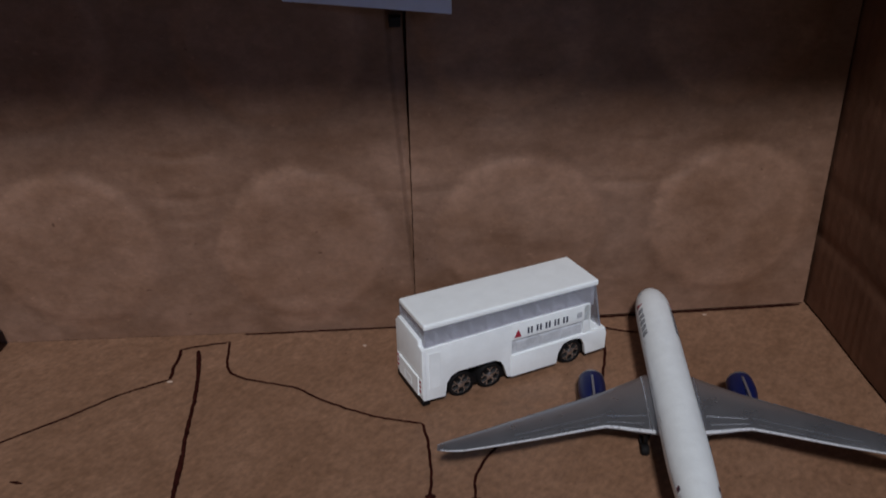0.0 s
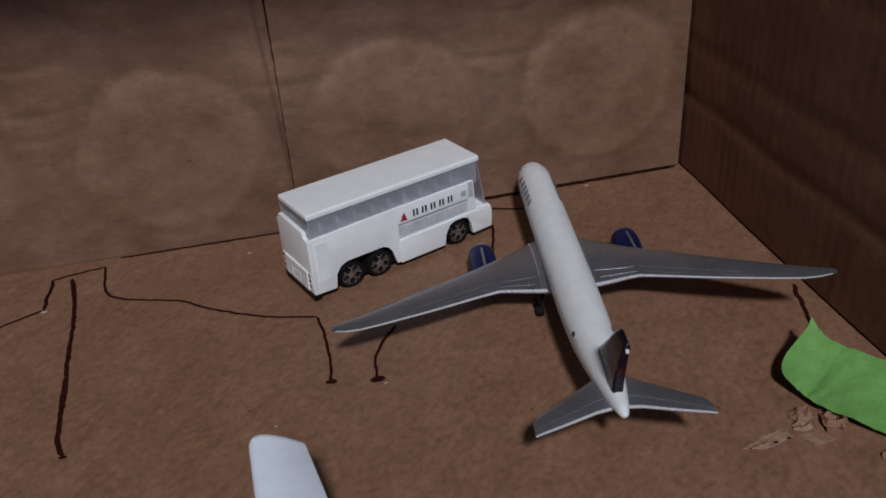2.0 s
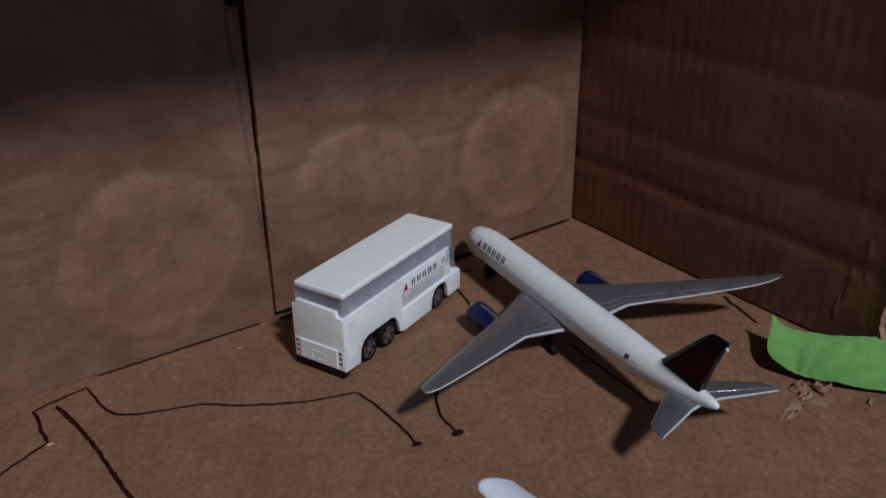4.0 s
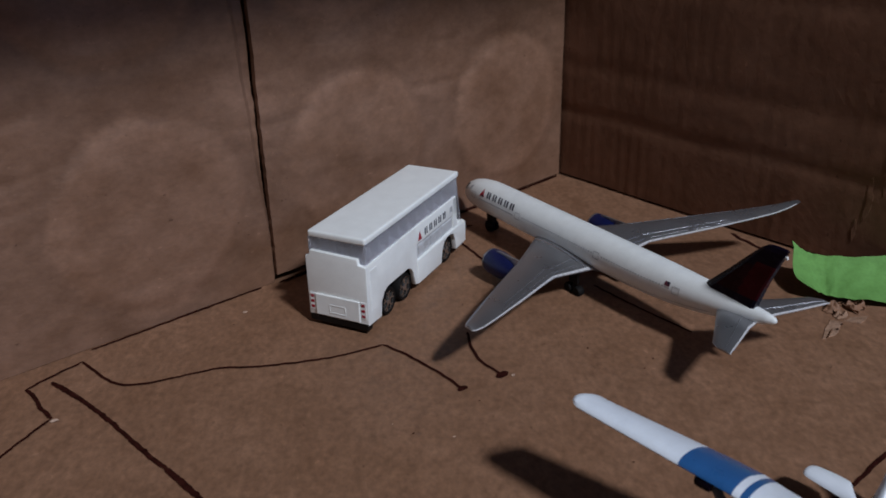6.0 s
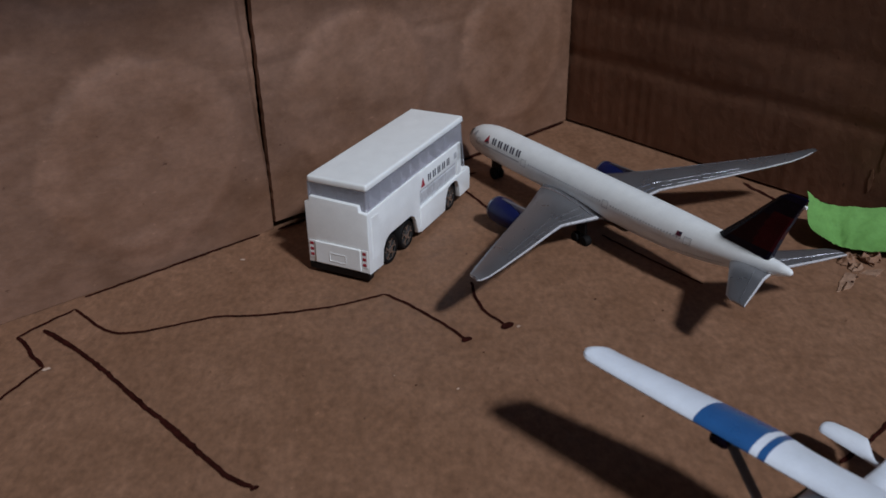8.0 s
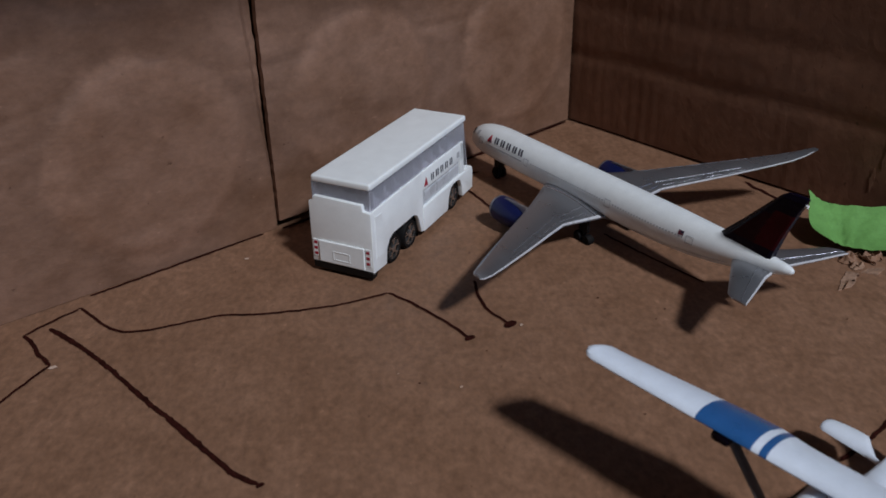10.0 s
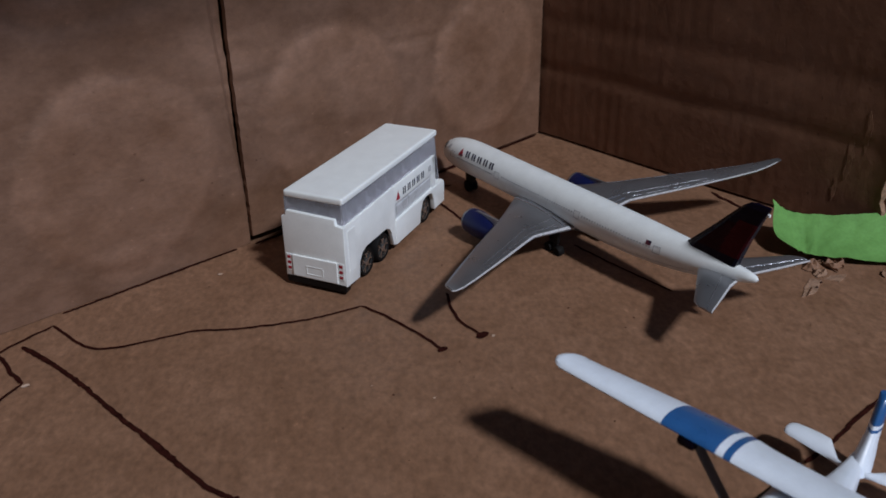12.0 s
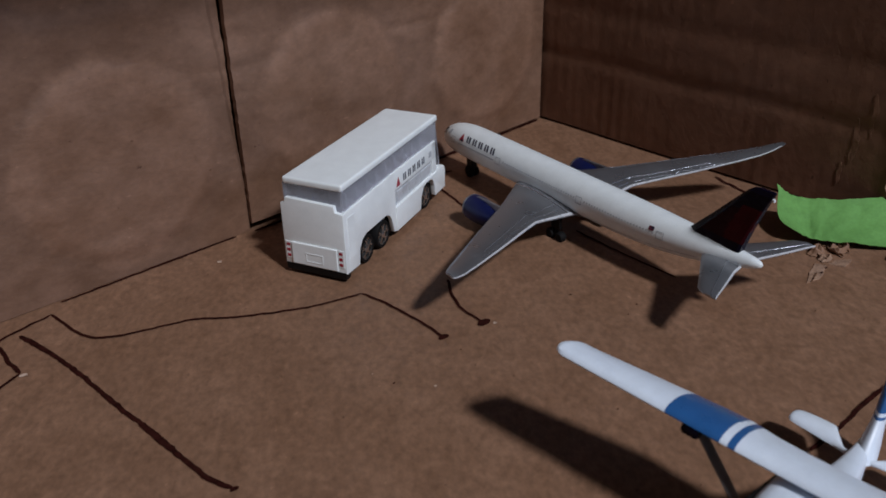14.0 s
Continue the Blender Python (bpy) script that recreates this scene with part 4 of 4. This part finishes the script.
    def fin_ring(x0, z0, x1, z1):
        lead, trail = Vector((x0 - 0.0010, swing(x0) + 0.0009, z0)), Vector((x1 - 0.0010, swing(x1) + 0.0009, z1))
        th = 0.0017 - 0.03 * (z0 - 0.009) + 0.0008 * max(0.0, (0.0128 - z0) / 0.0046)
        pts = [(0.0, 0.1), (0.12, 0.7), (0.4, 1.0), (0.8, 0.6), (1.0, 0.15)]
        return [lead.lerp(trail, k) + Vector((0, w * th, 0)) for k, w in pts] + [lead.lerp(trail, k) - Vector((0, w * th, 0)) for k, w in pts[::-1]]
    levels = [(-0.0340, 0.0082, -0.0500, 0.0050), (-0.0383, 0.0100, -0.0506, 0.0080), (-0.0420, 0.0128, -0.0515, 0.0120), (-0.0438, 0.0143, -0.0520, 0.0138), (-0.0443, 0.0149, -0.0522, 0.0145), (-0.0449, 0.0156, -0.0524, 0.0153), (-0.0470, 0.0188, -0.0530, 0.0188), (-0.0486, 0.0206, -0.0530, 0.0208), (-0.0500, 0.0212, -0.0522, 0.0213)]
    fin = part("fin", loft([fin_ring(*lv) for lv in levels]), M_PLANE, plane, "white fin with a blue top", smooth=45)
    banded(fin, M_BLUE, lambda c: c.z > 0.0153 or 0.0139 < c.z < 0.0147)
    bm = loft(turned([(0.0, 0.0024), (0.0030, 0.0018), (0.0042, 0.0004)], 0.0360, 0, 0.0150, 14))
    spin = part("spinner", bm, M_PLANE, plane, smooth=50)
    part("propeller", loft([[Vector((0.0372 + u, 0.0002 + v * k, 0.0150 + z)) for u, v in ((-0.0003, -0.0012), (0.0003, -0.0012), (0.0003, 0.0012), (-0.0003, 0.0012))] for z, k in ((-0.0110, 0.5), (-0.006, 1.0), (0.0, 0.5), (0.006, 1.0), (0.0110, 0.5))]), M_BLACK, spin)
    disc_wheel("gear_wheel", 0.0260, 0, 0.0036, 0.0022, plane, M_TYRE)
    part("gear_leg", box_bm(0.0254, 0.0266, -0.0016, 0.0016, 0.0036, 0.0110, 0.0004), M_PLANE, plane)


toy_light_plane()


# ---- paper sign, tape and scraps ----
def paper_sign():
    sign = tagged(empty("paper_sign", pose(-0.0190, 0.2850, 0.1310)), "white paper sign with handwriting, fixed to the back panel", "sign")
    a, b = Vector((-0.0284, 0.0080, 0.0017)), Vector((0.0285, -0.0060, -0.0013))

    def at(u, v):
        p = a.lerp(b, u) + Vector((0.0006 * v, 0.0012 * v + 0.0006 * math.sin(3 * u), 0.042 * v))
        return p
    part("paper", sheet(at, steps(0, 1, 12), steps(0, 1, 8), -0.0003), M_PAPER, sign, "white paper", smooth=40)
    for u, w in ((0.185, 0.014), (0.235, 0.014), (0.315, 0.013), (0.370, 0.014), (0.490, 0.016), (0.560, 0.018), (0.655, 0.014), (0.740, 0.014), (0.825, 0.030)):
        bm = sheet(lambda i, v: at(u + 1.5 * w * i + 0.01 * (v - 0.33), v) + Vector((-0.0001, -0.0003, 0)), steps(-0.5, 0.5, 2), steps(0.30 + 0.015 * math.sin(u * 40), 0.56, 5), -0.0001)
        part("handwriting_bar", bm, M_PAPER_INK, sign)


paper_sign()


def cubic(points, t):
    f = t * (len(points) - 1)
    i = min(int(f), len(points) - 2)
    f -= i
    p = [Vector(points[max(0, min(len(points) - 1, i + k))]) for k in (-1, 0, 1, 2)]
    return 0.5 * (2 * p[1] + (p[2] - p[0]) * f + (2 * p[0] - 5 * p[1] + 4 * p[2] - p[3]) * f * f + (3 * p[1] - p[0] - 3 * p[2] + p[3]) * f ** 3)


def green_tape():
    tape = tagged(empty("green_tape", pose(0.1400, 0.1450, 0)), "strip of bright green paper tape curling up", "tape")
    base = Vector((0.1400, 0.1450, 0))
    near = [(0.1212, 0.1532, 0.0060), (0.1238, 0.1478, 0.0034), (0.1264, 0.1412, 0.0032), (0.1375, 0.1276, 0.0024), (0.1530, 0.1100, 0.0010)]
    far = [(0.1379, 0.1685, 0.0124), (0.1402, 0.1610, 0.0094), (0.1478, 0.1496, 0.0094), (0.1604, 0.1366, 0.0104), (0.1760, 0.1200, 0.0112)]

    def at(t, v, lift=0.0):
        p = cubic(near, t).lerp(cubic(far, t), v)
        bulge = 0.0034 * math.sin(math.pi * min(1.0, v * 1.15) ** 0.8) * max(0.0, 1 - t * 5) ** 2
        rag = 0.0007 * noise.noise(Vector((t * 9, v * 2.5, 1))) + 0.0003 * noise.noise(Vector((t * 30, v * 7, 4)))
        return p - base + Vector((-0.8 * bulge, 0.3 * bulge, lift - 0.0016 * math.sin(math.pi * v) + rag))
    part("curled_end", sheet(at, steps(0, 0.42, 24), steps(0, 1, 16), 0.00018), M_GREEN, tape, smooth=60)
    part("flat_strip", sheet(at, steps(0.42, 1, 30), steps(0, 1, 16), 0.00018), M_GREEN, tape, smooth=60)


green_tape()


def torn_patch():
    rng = random.Random(5)

    def bare(corners, seed, lift=0.0003):
        """A bare torn place in the board, thin, with a ragged rim."""
        c = sum((Vector((*p, 0)) for p in corners), Vector()) / len(corners)
        rim = []
        for p, q in zip(corners, corners[1:] + corners[:1]):
            for t in steps(0, 1, 5)[:-1]:
                v = Vector((*p, 0)).lerp(Vector((*q, 0)), t)
                rim.append(v + (v - c).normalized() * 0.0007 * noise.noise(v * 900 + Vector((0, 0, seed))))
        bm = bmesh.new()
        top, low = [bm.verts.new(v + Vector((0, 0, lift))) for v in rim], [bm.verts.new(v + (v - c) * 0.06 - Vector((0, 0, 0.0002))) for v in rim]
        mid = bm.verts.new(c + Vector((0, 0, lift * 0.7)))
        for i in range(len(rim)):
            j = (i + 1) % len(rim)
            bm.faces.new((top[i], top[j], mid))
            bm.faces.new((low[i], low[j], top[j], top[i]))
        part("torn_flake", bm, M_TORN, FLOOR, "pale torn paper", smooth=30)
    bare([(0.0996, 0.1360), (0.1080, 0.1388), (0.1132, 0.1400), (0.1146, 0.1368), (0.1062, 0.1342)], 1)
    bare([(0.1162, 0.1366), (0.1200, 0.1360), (0.1246, 0.1328), (0.1180, 0.1322)], 2)

    def curl(p, q, wide, high, seed, mat):
        """A narrow flap of torn paper that curls up along its length."""
        p, q = Vector((*p, 0)), Vector((*q, 0))
        n = (q - p).normalized().cross(Vector((0, 0, 1)))

        def at(u, v):
            w = wide * (0.35 + 0.65 * math.sin(math.pi * (0.1 + 0.8 * u))) * (1 + 0.5 * noise.noise(Vector((u * 4, seed, 0))))
            return p.lerp(q, u) + n * w * (v - 0.3 * v * v) + Vector((0, 0, 0.0003 + high * v * v * (0.6 + 0.6 * noise.noise(Vector((u * 3, seed, 2))))))
        part("torn_flake", sheet(at, steps(0, 1, 8), steps(0, 1, 4), 0.00015), mat, FLOOR, smooth=60)
    def crumple(cx, cy, rx, ry, high, hollow, seed, mat):
        """A puckered scrap of torn paper with a ragged rim; hollow sinks its middle."""
        def at(u, a):
            rim = 1 + 0.28 * noise.noise(Vector((math.cos(a) * 2, math.sin(a) * 2, seed)))
            x, y = cx + math.cos(a) * rx * u * rim, cy + math.sin(a) * ry * u * rim
            swell = math.exp(-((u - hollow) / 0.34) ** 2)
            fold = 1 + 1.1 * noise.noise(Vector((x * 420, y * 420, seed))) + 0.5 * noise.noise(Vector((x * 1100, y * 1100, seed)))
            return (x, y, 0.0003 + high * swell * max(0.05, fold) * min(1.0, (1.02 - u) * 4 + 0.15))
        part("torn_flake", sheet(at, steps(0.03, 1, 12), steps(0, 2 * math.pi, 30), 0.00012), mat, FLOOR, smooth=25)

    crumple(0.1212, 0.1434, 0.0040, 0.0026, 0.0015, 0.45, 3, M_FLOOR)
    crumple(0.1280, 0.1388, 0.0036, 0.0030, 0.0017, 0.72, 7, M_FLOOR)
    crumple(0.1188, 0.1392, 0.0030, 0.0020, 0.0011, 0.5, 12, M_TORN)
    curl((0.1205, 0.1440), (0.1182, 0.1380), 0.0014, 0.0017, 3, M_TORN)
    curl((0.1262, 0.1418), (0.1240, 0.1352), 0.0015, 0.0019, 8, M_TORN)
    curl((0.1302, 0.1404), (0.1284, 0.1352), 0.0012, 0.0016, 12, M_FLOOR)
    curl((0.1226, 0.1452), (0.1298, 0.1424), 0.0011, 0.0012, 21, M_FLOOR)
    curl((0.1010, 0.1352), (0.1070, 0.1368), 0.0009, 0.0010, 25, M_FLOOR)
    # flat dark patches, painted as the shade in pits where the flute shows
    for x, y, r in ((0.1055, 0.1361, 0.0005), (0.1088, 0.1356, 0.0006), (0.1128, 0.1360, 0.0006), (0.1285, 0.1385, 0.0009), (0.1218, 0.1415, 0.0006)):
        bm = bmesh.new()
        bm.faces.new([bm.verts.new((x + math.cos(a) * r * rng.uniform(0.8, 1.4), y + math.sin(a) * r * rng.uniform(0.5, 0.9), 0.00042)) for a in steps(0, 2 * math.pi * 8 / 9, 8)])
        part("pit_shade", bm, M_MAROON, FLOOR)
    for k in range(5):
        x, y = rng.uniform(0.118, 0.140), rng.uniform(0.100, 0.124)
        bm = sheet(lambda u, v: (x + 0.0016 * u + 0.0005 * v, y + 0.0008 * v + 0.0004 * u, 0.0004 + 0.0006 * max(0, v)), steps(-1, 1, 3), steps(-1, 1, 3), 0.0002)
        part("torn_flake", bm, M_TORN, FLOOR)
    # pale chips in the board's surface
    for x, y, r in ((-0.0267, 0.2818, 0.0008), (-0.0987, 0.2622, 0.0010), (-0.0212, 0.1791, 0.0004), (0.1146, 0.2945, 0.0009), (0.0123, 0.1893, 0.0006), (-0.0300, 0.1950, 0.0003)):
        ring = [Vector((x + math.cos(a) * r * rng.uniform(0.8, 1.5), y + math.sin(a) * r * rng.uniform(0.5, 1.1), 0.0003)) for a in steps(0, 2 * math.pi * 8 / 9, 8)]
        bm = bmesh.new()
        bm.faces.new([bm.verts.new(p) for p in ring])
        part("chip", bm, M_CHIP, FLOOR)
    # small dark flecks
    bm = bmesh.new()
    for k in range(36):
        x, y, r = rng.uniform(-0.12, 0.15), rng.uniform(0.06, 0.28), rng.uniform(0.00008, 0.00028)
        bm.faces.new([bm.verts.new((x + math.cos(a) * r * 1.5, y + math.sin(a) * r, 0.00028)) for a in steps(0, 2 * math.pi * 5 / 6, 5)])
    tagged(part("fleck", bm, M_INK, FLOOR, "tiny dark flecks"), kind="stuff")


torn_patch()


def loose_bits():
    rings = turned([(0.0, 0.0010), (0.0010, 0.0052), (0.0028, 0.0066), (0.0060, 0.0066), (0.0078, 0.0052), (0.0088, 0.0012)], -0.1800, 0.2868, 0.0068, 18)
    tagged(finish("dark_knob", loft(rings), M_MAROON, smooth=50), "small dark rounded plastic knob against the back panel", "knob")
    tagged(finish("black_tab", box_bm(-0.0116, -0.0074, 0.2910, 0.2964, 0.1232, 0.1266, 0.0004), M_BLACK), "small black tab in the gap of the back panel", "tab")


loose_bits()
